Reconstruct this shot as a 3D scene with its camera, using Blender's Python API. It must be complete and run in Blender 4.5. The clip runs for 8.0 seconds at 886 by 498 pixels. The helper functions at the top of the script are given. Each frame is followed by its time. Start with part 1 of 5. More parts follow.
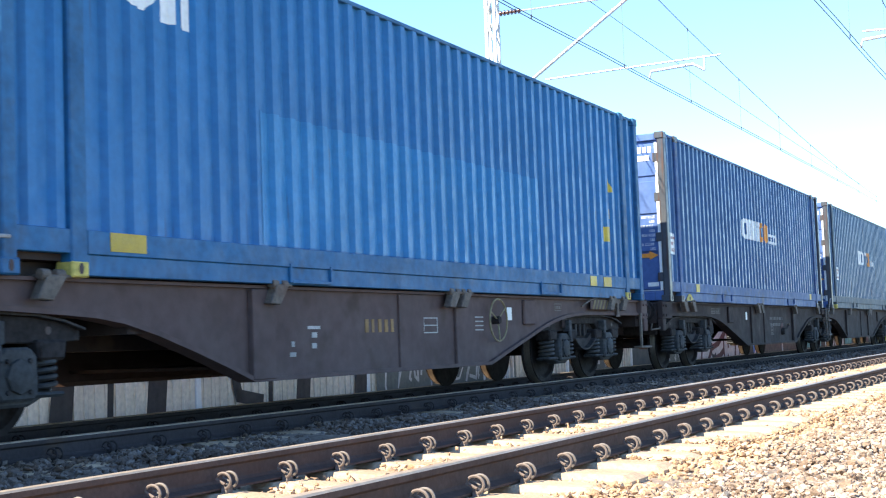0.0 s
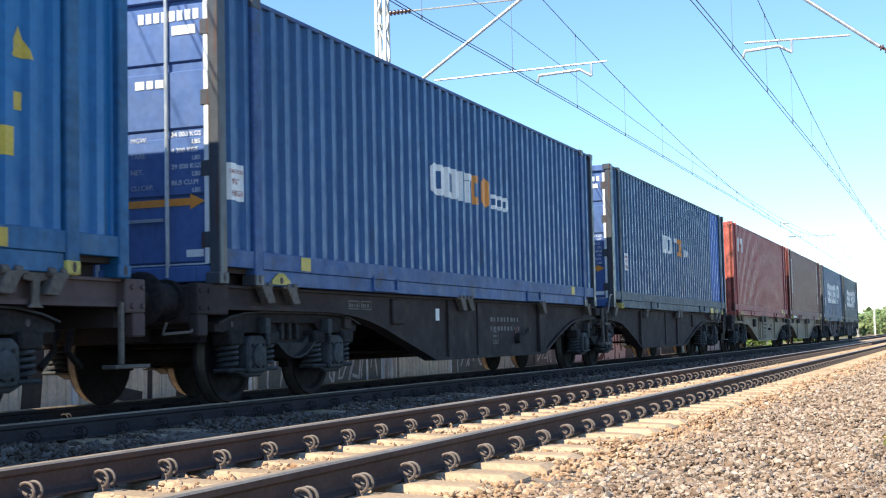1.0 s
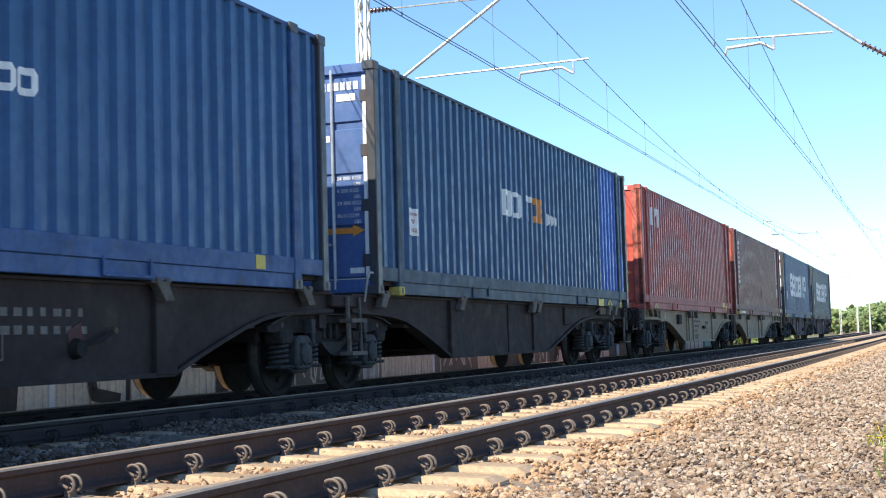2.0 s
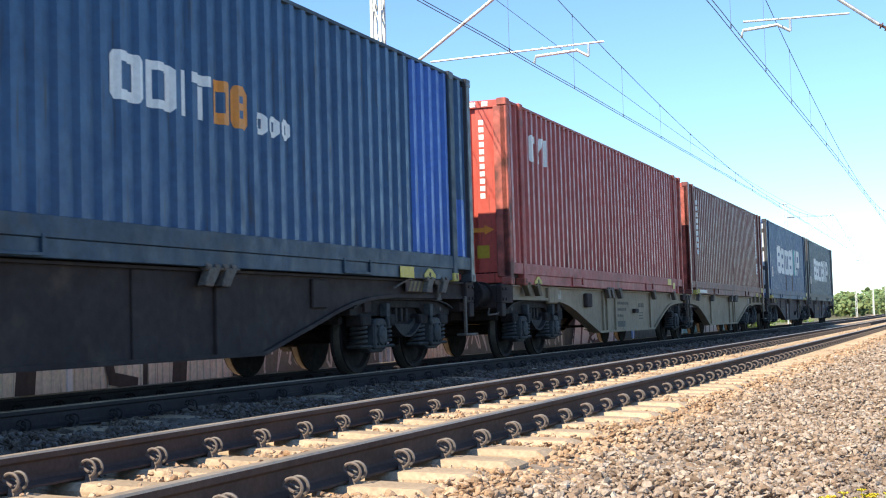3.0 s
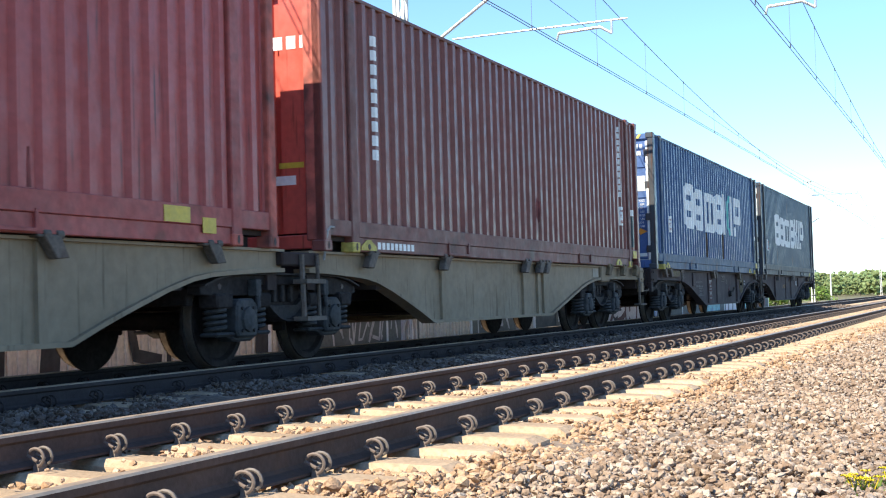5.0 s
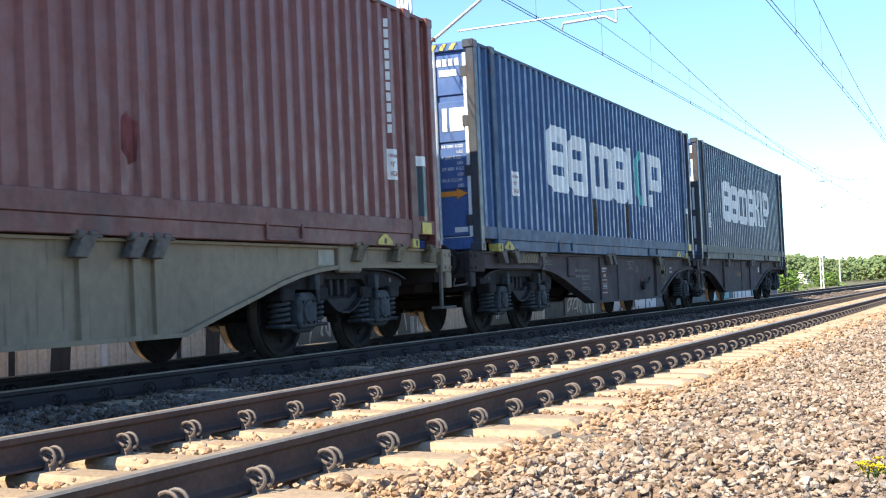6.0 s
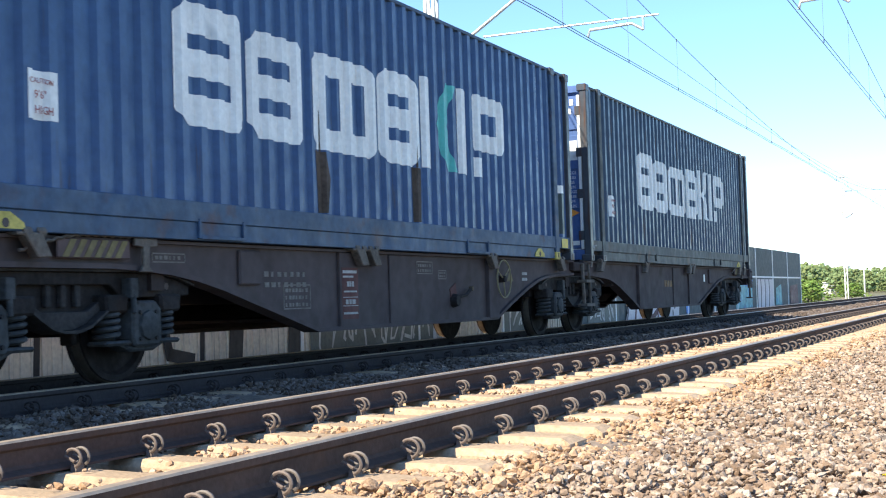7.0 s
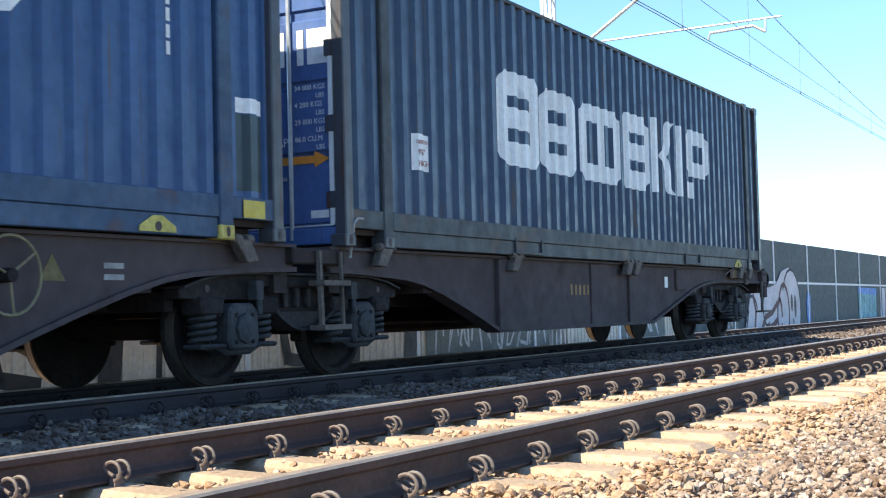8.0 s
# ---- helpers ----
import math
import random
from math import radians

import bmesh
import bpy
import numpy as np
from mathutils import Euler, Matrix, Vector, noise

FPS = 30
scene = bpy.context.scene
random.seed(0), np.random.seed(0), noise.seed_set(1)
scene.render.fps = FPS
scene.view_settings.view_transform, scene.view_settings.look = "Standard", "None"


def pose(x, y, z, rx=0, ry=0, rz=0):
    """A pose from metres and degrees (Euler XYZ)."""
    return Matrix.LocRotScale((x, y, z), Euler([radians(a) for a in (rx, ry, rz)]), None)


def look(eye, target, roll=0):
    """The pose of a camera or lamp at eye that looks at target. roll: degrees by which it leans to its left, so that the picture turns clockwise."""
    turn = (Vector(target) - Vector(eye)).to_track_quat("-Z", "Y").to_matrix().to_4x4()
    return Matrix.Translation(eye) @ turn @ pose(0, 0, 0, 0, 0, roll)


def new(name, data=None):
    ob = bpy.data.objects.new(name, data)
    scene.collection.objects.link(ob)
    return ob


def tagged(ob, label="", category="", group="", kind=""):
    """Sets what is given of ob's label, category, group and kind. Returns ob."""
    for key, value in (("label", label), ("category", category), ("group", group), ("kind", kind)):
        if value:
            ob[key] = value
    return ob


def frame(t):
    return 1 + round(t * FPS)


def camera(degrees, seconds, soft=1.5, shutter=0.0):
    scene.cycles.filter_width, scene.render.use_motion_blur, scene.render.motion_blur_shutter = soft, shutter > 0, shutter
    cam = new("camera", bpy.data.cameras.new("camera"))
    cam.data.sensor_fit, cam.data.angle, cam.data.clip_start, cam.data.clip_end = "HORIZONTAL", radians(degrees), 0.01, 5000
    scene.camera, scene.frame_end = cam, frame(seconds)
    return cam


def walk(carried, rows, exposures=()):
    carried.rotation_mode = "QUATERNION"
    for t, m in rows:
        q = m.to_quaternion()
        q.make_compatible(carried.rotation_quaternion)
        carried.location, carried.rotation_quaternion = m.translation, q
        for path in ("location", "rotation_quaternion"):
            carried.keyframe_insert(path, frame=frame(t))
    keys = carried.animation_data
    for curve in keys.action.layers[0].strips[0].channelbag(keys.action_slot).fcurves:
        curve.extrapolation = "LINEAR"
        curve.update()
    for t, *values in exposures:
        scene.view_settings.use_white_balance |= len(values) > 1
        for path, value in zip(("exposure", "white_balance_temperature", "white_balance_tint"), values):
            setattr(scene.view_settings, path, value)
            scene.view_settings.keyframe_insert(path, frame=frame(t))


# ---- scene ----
# Metres: x along the line, y across it towards the train, z up; z = 0 is the top of the rails.
cam = camera(36.77, 8.0, soft=1.12, shutter=0.06)


def view(x, y, z, yaw, pitch, roll):
    """Camera pose from its place, heading from the line, climb and lean in degrees."""
    a, b = radians(yaw), radians(pitch)
    way = Vector((math.cos(b) * math.cos(a), math.cos(b) * math.sin(a), math.sin(b)))
    eye = Vector((x, y, z))
    return look(eye, eye + way * 10, roll)


CAMERA_ROWS = [
    (0.0, -0.187, -0.067, 0.581, 26.292, 4.053, -2.105),
    (0.5, -0.158, -0.070, 0.583, 24.131, 3.814, -0.505),
    (1.0, -0.153, -0.028, 0.570, 21.320, 3.926, -1.295),
    (1.5, 0.018, -0.026, 0.574, 20.512, 4.015, -1.455),
    (3.0, 0.012, 0.008, 0.576, 21.279, 3.196, -1.684),
    (3.5, 0.001, 0.001, 0.578, 21.500, 2.941, -0.741),
    (4.0, -0.004, 0.007, 0.585, 21.972, 2.595, -1.270),
    (4.5, 0.000, 0.000, 0.570, 22.188, 2.423, -1.338),
    (6.0, 0.023, 0.007, 0.579, 22.626, 1.944, -2.523),
    (6.5, 0.017, 0.003, 0.577, 22.900, 2.102, -2.561),
    (7.0, 0.029, 0.038, 0.579, 23.584, 2.227, -1.834),
    (7.5, 0.052, 0.070, 0.573, 24.746, 2.499, -1.968),
    (7.8, 0.077, 0.104, 0.561, 26.509, 2.923, -1.774),
    (8.0, 0.094, 0.133, 0.553, 28.449, 2.682, -1.446),
]
walk(cam, [(t, view(*r)) for t, *r in CAMERA_ROWS], [(0.0, 1.58, 6750, 4), (0.5, 1.22, 6750, 4), (1.0, 0.84, 6750, 4), (1.5, 0.76, 6750, 4), (3.5, 0.77, 6750, 4), (4.5, 0.93, 6750, 4), (6.0, 1.02, 6750, 4), (8.0, 1.08, 6750, 4)])

# Late-morning sun behind the camera, just beyond the train.
SUN = Vector((-1.25, 0.6, 1.22)).normalized()
world = bpy.data.worlds.new("sky")
scene.world = world
world.use_nodes = True
wn = world.node_tree.nodes
sky = wn.new("ShaderNodeTexSky")
sky.sky_type, sky.sun_disc = "NISHITA", False
sky.sun_elevation = math.asin(SUN.z)
sky.sun_rotation = math.atan2(SUN.x, SUN.y)
sky.air_density, sky.dust_density, sky.ozone_density = 0.85, 0.0, 7.0
world.node_tree.links.new(sky.outputs[0], wn["Background"].inputs[0])
wn["Background"].inputs[1].default_value = 0.15
lamp = bpy.data.lights.new("sun", "SUN")
lamp.energy, lamp.angle, lamp.color = 5.0, radians(0.5), (1.0, 0.90, 0.76)
new("sun", lamp).matrix_world = look(SUN * 60, (0, 0, 0))

# ---- materials ----


def shade(name, color, rough=0.6, metal=0.0, vary=0.25, grain=30.0, blotch=1.5, bump=0.2, bump_scale=60.0, stain=None,
          stain_amount=0.0, streak=False, island=0.0, each=0.0, spec=0.5):
    """A surface with variation at two scales, stains of its own and fine relief; sizes are in metres."""
    m = bpy.data.materials.new(name)
    m.use_nodes = True
    nt = m.node_tree
    n, lk = nt.nodes, nt.links.new
    bsdf = n["Principled BSDF"]
    tc = n.new("ShaderNodeTexCoord")

    def tex(scale, detail, stretch=None):
        t = n.new("ShaderNodeTexNoise")
        t.inputs["Scale"].default_value, t.inputs["Detail"].default_value = scale, detail
        if stretch:
            mp = n.new("ShaderNodeMapping")
            mp.inputs["Scale"].default_value = stretch
            lk(tc.outputs["Object"], mp.inputs[0])
            lk(mp.outputs[0], t.inputs["Vector"])
        else:
            lk(tc.outputs["Object"], t.inputs["Vector"])
        return t.outputs["Fac"]

    def mix(kind, fac, a, b):
        x = n.new("ShaderNodeMix")
        x.data_type, x.blend_type = "RGBA", kind
        for sock, v in ((x.inputs[0], fac), (x.inputs[6], a), (x.inputs[7], b)):
            if isinstance(v, (int, float, tuple)):
                sock.default_value = v
            else:
                lk(v, sock)
        return x.outputs[2]

    def ramp(src, lo, hi, a, b):
        r = n.new("ShaderNodeMapRange")
        for i, v in enumerate((lo, hi, a, b)):
            r.inputs[i + 1].default_value = v
        lk(src, r.inputs[0])
        return r.outputs[0]

    def grey(src):
        c = n.new("ShaderNodeCombineColor")
        for i in range(3):
            lk(src, c.inputs[i])
        return c.outputs[0]

    base = (*color, 1.0)
    col = mix("MULTIPLY", 1.0, base, grey(ramp(tex(grain, 4), 0.3, 0.7, 1 - vary, 1 + vary)))
    col = mix("MULTIPLY", 1.0, col, grey(ramp(tex(blotch, 3), 0.3, 0.7, 1 - vary, 1 + vary)))
    if stain:
        big = tex(2.2, 5, (9.0, 9.0, 0.5)) if streak else tex(2.5, 6)
        col = mix("MIX", ramp(big, 0.66 - 0.3 * stain_amount, 0.80 - 0.2 * stain_amount, 0.0, 0.85), col, (*stain, 1.0))
    if island:
        g = n.new("ShaderNodeNewGeometry")
        col = mix("MULTIPLY", 1.0, col, grey(ramp(g.outputs["Random Per Island"], 0, 1, 1 - island, 1 + island)))
        tint = mix("MIX", g.outputs["Random Per Island"], (1.18, 0.96, 0.78, 1), (0.88, 0.96, 1.04, 1))
        col = mix("MULTIPLY", 0.8, col, tint)
    if each:
        o = n.new("ShaderNodeObjectInfo")
        col = mix("MULTIPLY", 1.0, col, grey(ramp(o.outputs["Random"], 0, 1, 1 - each, 1 + each)))
    lk(col, bsdf.inputs["Base Color"])
    lk(ramp(tex(grain * 0.4, 3), 0.3, 0.7, max(rough - 0.12, 0.05), min(rough + 0.12, 1)), bsdf.inputs["Roughness"])
    bsdf.inputs["Metallic"].default_value = metal
    bsdf.inputs["Specular IOR Level"].default_value = spec
    if bump:
        b = n.new("ShaderNodeBump")
        b.inputs["Strength"].default_value, b.inputs["Distance"].default_value = bump, 0.01
        lk(tex(bump_scale, 4), b.inputs["Height"])
        lk(b.outputs[0], bsdf.inputs["Normal"])
    return m


RUST = (0.09, 0.035, 0.018)
DIRT = (0.05, 0.042, 0.036)


def paint(name, color, stain=RUST, amount=0.12, rough=0.40, vary=0.10):
    return shade(name, color, rough, 0.0, vary, 14.0, 0.8, 0.10, 25.0, stain, amount, True, spec=0.35)


M = {
    "blue_bright": paint("bright blue paint", (0.012, 0.138, 0.345), DIRT, 0.02),
    "blue_faded": paint("faded blue paint", (0.018, 0.186, 0.42), DIRT, 0.0),
    "blue_unit": paint("royal blue paint", (0.025, 0.096, 0.242), DIRT, 0.12),
    "blue_dark": paint("weathered dark blue paint", (0.031, 0.090, 0.200), DIRT, 0.25),
    "blue_repaint": paint("fresh cobalt paint", (0.04, 0.13, 0.46), DIRT, 0.0),
    "red": paint("faded oxide red paint", (0.375, 0.076, 0.070), (0.06, 0.03, 0.025), 0.22),
    "red_bright": paint("orange red paint", (0.54, 0.100, 0.075), RUST, 0.2),
    "brown": paint("brown red paint", (0.205, 0.070, 0.060), DIRT, 0.12),
    "blue_sea": paint("sea blue paint", (0.035, 0.087, 0.210), (0.075, 0.055, 0.045), 0.10),
    "blue_sea_old": paint("worn sea blue paint", (0.037, 0.070, 0.128), (0.15, 0.095, 0.06), 0.25),
    "door_blue": paint("door blue paint", (0.082, 0.145, 0.335), DIRT, 0.02),
    "post_dirty": paint("rusty grey blue post paint", (0.060, 0.066, 0.078), RUST, 0.5),
    "white_mark": shade("white lettering paint", (0.80, 0.81, 0.80), 0.5, 0, 0.08, 20, 1.2, 0, 60, (0.3, 0.34, 0.38), 0.12),
    "orange_mark": shade("orange lettering paint", (0.75, 0.28, 0.04), 0.5, 0, 0.08, 20, 2),
    "teal_mark": shade("teal lettering paint", (0.08, 0.42, 0.40), 0.5, 0, 0.08, 20, 2),
    "yellow_mark": shade("yellow label", (0.58, 0.43, 0.05), 0.5, 0, 0.1, 30, 3, 0, 60, (0.2, 0.15, 0.05), 0.1),
    "lime_mark": shade("lime yellow label", (0.50, 0.34, 0.03), 0.5, 0, 0.08, 30, 3),
    "panel_dark": paint("dark blue green panel", (0.025, 0.045, 0.055), DIRT, 0.1),
    "rust_mark": shade("rust streak", (0.075, 0.056, 0.045), 0.85, 0, 0.3, 20, 2, 0.2, 60, (0.03, 0.02, 0.015), 0.3, True),
    # Near-black colour for the painted shade inside holes.
    "hole_dark": shade("painted hole shade", (0.05, 0.03, 0.03), 0.6, 0, 0.1, 30, 3),
    "ink_red": shade("red print", (0.32, 0.06, 0.05), 0.6, 0, 0.1, 30, 3),
    "wagon_dark": shade("dirty brown wagon paint", (0.112, 0.079, 0.076), 0.8, 0, 0.13, 7, 0.55, 0.12, 40, (0.075, 0.052, 0.046), 0.30, spec=0.2),
    "wagon_umber": shade("dirty umber wagon paint", (0.083, 0.065, 0.066), 0.8, 0, 0.13, 7, 0.55, 0.12, 40, (0.055, 0.042, 0.04), 0.30, spec=0.2),
    "wagon_black": shade("sooty wagon paint", (0.044, 0.033, 0.032), 0.8, 0, 0.16, 9, 0.9, 0.2, 40, (0.085, 0.062, 0.05), 0.22, spec=0.2),
    "wagon_green": shade("grey green wagon paint", (0.268, 0.212, 0.146), 0.7, 0, 0.12, 8, 0.7, 0.12, 40, (0.09, 0.065, 0.044), 0.20, True, spec=0.25),
    "bogie": shade("greasy bogie steel", (0.030, 0.026, 0.026), 0.8, 0.0, 0.3, 22, 2.0, 0.3, 50, (0.04, 0.027, 0.02), 0.25, spec=0.12),
    "bracket": shade("worn bracket steel", (0.115, 0.094, 0.078), 0.75, 0.0, 0.3, 25, 2.5, 0.3, 60, RUST, 0.3),
    "wheel": shade("wheel steel", (0.024, 0.020, 0.0195), 0.8, 0.0, 0.3, 20, 3, 0.2, 60, (0.03, 0.018, 0.012), 0.2, spec=0.1),
    "tread": shade("polished tread", (0.20, 0.18, 0.155), 0.5, 0.8, 0.15, 40, 5),
    "rail_side": shade("rusty rail side", (0.088, 0.060, 0.052), 0.9, 0, 0.14, 35, 2, 0.25, 90, (0.11, 0.06, 0.035), 0.25, spec=0.15),
    "rail_head": shade("worn rail head", (0.42, 0.33, 0.25), 0.5, 0.3, 0.14, 30, 1.0, 0.1, 60, RUST, 0.1),
    "concrete": shade("sunned concrete", (0.46, 0.332, 0.222), 0.9, 0, 0.18, 40, 3, 0.5, 70, (0.20, 0.14, 0.09), 0.2, False, 0, 0.12),
    "clip": shade("spring clip steel", (0.15, 0.125, 0.112), 0.7, 0.1, 0.25, 40, 6, 0.2, 90, RUST, 0.3),
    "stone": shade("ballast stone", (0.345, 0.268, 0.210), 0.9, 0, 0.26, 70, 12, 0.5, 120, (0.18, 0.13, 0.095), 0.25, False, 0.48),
    "ballast": shade("ballast bed", (0.235, 0.178, 0.135), 0.95, 0, 0.45, 22, 2, 1.0, 22),
    "soil": shade("dry soil and grass", (0.16, 0.14, 0.07), 0.95, 0, 0.35, 6, 0.08, 0.6, 6, (0.07, 0.10, 0.03), 0.45),
    "mast": shade("galvanised mast paint", (0.62, 0.62, 0.60), 0.5, 0.1, 0.1, 20, 2),
    "tube": shade("galvanised tube", (0.55, 0.56, 0.56), 0.4, 0.6, 0.1, 20, 2),
    "wire": shade("copper wire", (0.10, 0.11, 0.14), 0.5, 0.5, 0.1, 20, 2, 0),
    "porcelain": shade("brown porcelain", (0.12, 0.06, 0.05), 0.25, 0, 0.1, 20, 2),
    "panel_low": shade("grey beige barrier panel", (0.82, 0.73, 0.60), 0.9, 0, 0.12, 14, 0.9, 0.3, 40, (0.22, 0.19, 0.16), 0.2, True, 0, 0.08),
    "panel_top": shade("dark green barrier panel", (0.070, 0.090, 0.094), 0.7, 0, 0.07, 14, 0.9, 0.1, 40, (0.06, 0.07, 0.07), 0.05, False, 0, 0.12),
    "post": shade("pale barrier post", (0.86, 0.86, 0.84), 0.6, 0, 0.06, 14, 2, 0.1, 40),
    "spray_black": shade("black spray paint", (0.035, 0.033, 0.035), 0.6, 0, 0.2, 14, 2, 0),
    "spray_white": shade("white spray paint", (0.62, 0.61, 0.58), 0.6, 0, 0.12, 14, 2, 0),
    "spray_wine": shade("wine spray paint", (0.10, 0.03, 0.045), 0.6, 0, 0.2, 14, 2, 0),
    "spray_teal": shade("teal spray paint", (0.12, 0.36, 0.40), 0.6, 0, 0.3, 8, 2, 0, 60, (0.06, 0.12, 0.45), 0.3),
    "spray_blue": shade("blue spray paint", (0.10, 0.26, 0.62), 0.6, 0, 0.25, 8, 2, 0),
    "spray_grey": shade("grey green spray paint", (0.16, 0.17, 0.15), 0.7, 0, 0.15, 14, 2, 0),
    "spray_pale": shade("pale pink grey spray paint", (0.66, 0.62, 0.63), 0.7, 0, 0.12, 14, 1, 0),
    "spray_dark": shade("dark outline spray paint", (0.05, 0.045, 0.06), 0.7, 0, 0.12, 14, 1, 0),
    "stripe_yellow": shade("dull yellow stripe", (0.17, 0.13, 0.05), 0.7, 0, 0.2, 20, 3, 0, 60, DIRT, 0.3),
    "orange_dull": shade("dull orange lettering", (0.30, 0.17, 0.06), 0.7, 0, 0.2, 20, 3, 0),
    "white_dull": shade("dull white stencil", (0.36, 0.35, 0.34), 0.7, 0, 0.2, 20, 3, 0),
    "print_dull": shade("faded stencil print", (0.48, 0.50, 0.54), 0.6, 0, 0.15, 20, 3, 0),
    "dust_mark": shade("dusty stencil", (0.17, 0.15, 0.135), 0.8, 0, 0.25, 20, 3, 0),
    "green_print": shade("faint dark stencil", (0.105, 0.098, 0.080), 0.8, 0, 0.2, 20, 3, 0),
    # Dark base holds both brake dust and the train's shade on the stones.
    "stone_dim": shade("dimmed ballast stone", (0.145, 0.115, 0.097), 0.9, 0, 0.22, 70, 12, 0.5, 120, (0.16, 0.12, 0.09), 0.2, False, 0.45),
    "leaf": shade("sunlit leaves", (0.15, 0.24, 0.045), 0.7, 0, 0.3, 3, 0.2, 0, 60, None, 0, False, 0.4),
    # Aerial haze is mixed into this leaf colour: paler and lower in contrast.
    "leaf_hazed": shade("haze-lightened leaves", (0.155, 0.215, 0.088), 0.8, 0, 0.2, 1, 0.05, 0, 60, None, 0, False, 0.22),
    "bark": shade("grey bark", (0.11, 0.09, 0.075), 0.9, 0, 0.2, 10, 1),
    "flower": shade("yellow petals", (0.80, 0.62, 0.02), 0.6, 0, 0.1, 30, 3, 0),
    "render_white": shade("white house render", (0.72, 0.70, 0.66), 0.8, 0, 0.06, 5, 0.5),
    "glass": shade("dark window glass", (0.03, 0.04, 0.05), 0.1, 0, 0.05, 5, 0.5),
    "signal_white": shade("white lens plate", (0.7, 0.72, 0.72), 0.4, 0, 0.05, 20, 2, 0),
}

M["frame_steel"] = shade("sooty frame steel", (0.042, 0.038, 0.038), 0.8, 0.0, 0.3, 22, 3.0, 0.3, 50, (0.05, 0.04, 0.03), 0.25, spec=0.2)
# Clip steel with the shade beneath the train put into its colour.
M["clip_shaded"] = shade("shade-darkened clip steel", (0.045, 0.039, 0.040), 0.8, 0.0, 0.2, 40, 6, 0.2, 90, spec=0.15)
M["red_worn"] = shade("scuffed salmon red paint", (0.50, 0.135, 0.105), 0.6, 0, 0.15, 12, 1.1, 0.15, 30, (0.075, 0.045, 0.04), 0.80, spec=0.2)
M["stone_rust"] = shade("rust-dusted ballast stone", (0.43, 0.300, 0.200), 0.9, 0, 0.26, 70, 12, 0.5, 120, (0.24, 0.14, 0.08), 0.25, False, 0.32)
M["pale_plate"] = shade("pale worn plate paint", (0.40, 0.37, 0.31), 0.7, 0, 0.12, 12, 2, 0.1, 40, (0.12, 0.08, 0.05), 0.3, spec=0.2)
M["data_red"] = shade("dull red data panel", (0.115, 0.052, 0.050), 0.75, 0, 0.15, 14, 2, 0, 60, spec=0.2)
M["axle_steel"] = shade("dusty axle box steel", (0.052, 0.054, 0.057), 0.75, 0.0, 0.3, 22, 3.0, 0.3, 50, (0.05, 0.04, 0.03), 0.25, spec=0.25)
# Far rails: base darkened to carry the shadow under the wagons.
M["rail_shaded"] = shade("shade-darkened rail side", (0.050, 0.043, 0.045), 0.9, 0, 0.15, 35, 1.5, 0.2, 90, (0.075, 0.055, 0.045), 0.2, spec=0.15)
M["grime"] = shade("dark grime streak", (0.21, 0.065, 0.064), 0.85, 0, 0.3, 9, 3, 0.1, 60, (0.09, 0.04, 0.038), 0.35, True, spec=0.15)
M["latch_rusty"] = shade("rusty yellow latch steel", (0.17, 0.125, 0.07), 0.8, 0.0, 0.35, 20, 4, 0.3, 60, (0.05, 0.03, 0.02), 0.5)
M["cast_yellow"] = shade("scuffed yellow casting", (0.52, 0.43, 0.11), 0.7, 0, 0.2, 25, 3, 0.2, 60, DIRT, 0.3)
M["wheel_yellow"] = shade("dull handwheel paint", (0.24, 0.20, 0.11), 0.7, 0, 0.2, 25, 3)
for key, base, stain in (("blue_bright", (0.011, 0.105, 0.245), DIRT), ("blue_unit", (0.03, 0.085, 0.23), DIRT), ("blue_dark", (0.028, 0.055, 0.09), DIRT), ("red", (0.34, 0.072, 0.064), RUST),
                         ("brown", (0.165, 0.062, 0.052), DIRT), ("blue_sea", (0.033, 0.072, 0.140), RUST), ("blue_sea_old", (0.042, 0.050, 0.056), (0.12, 0.065, 0.035))):
    M[key + "_rail"] = shade(key.replace("_", " ") + " grimy rail paint", base, 0.6, 0, 0.2, 12, 1.1, 0.15, 30, stain, 0.12 if key == "blue_bright" else 0.34)

# ---- shape helpers ----


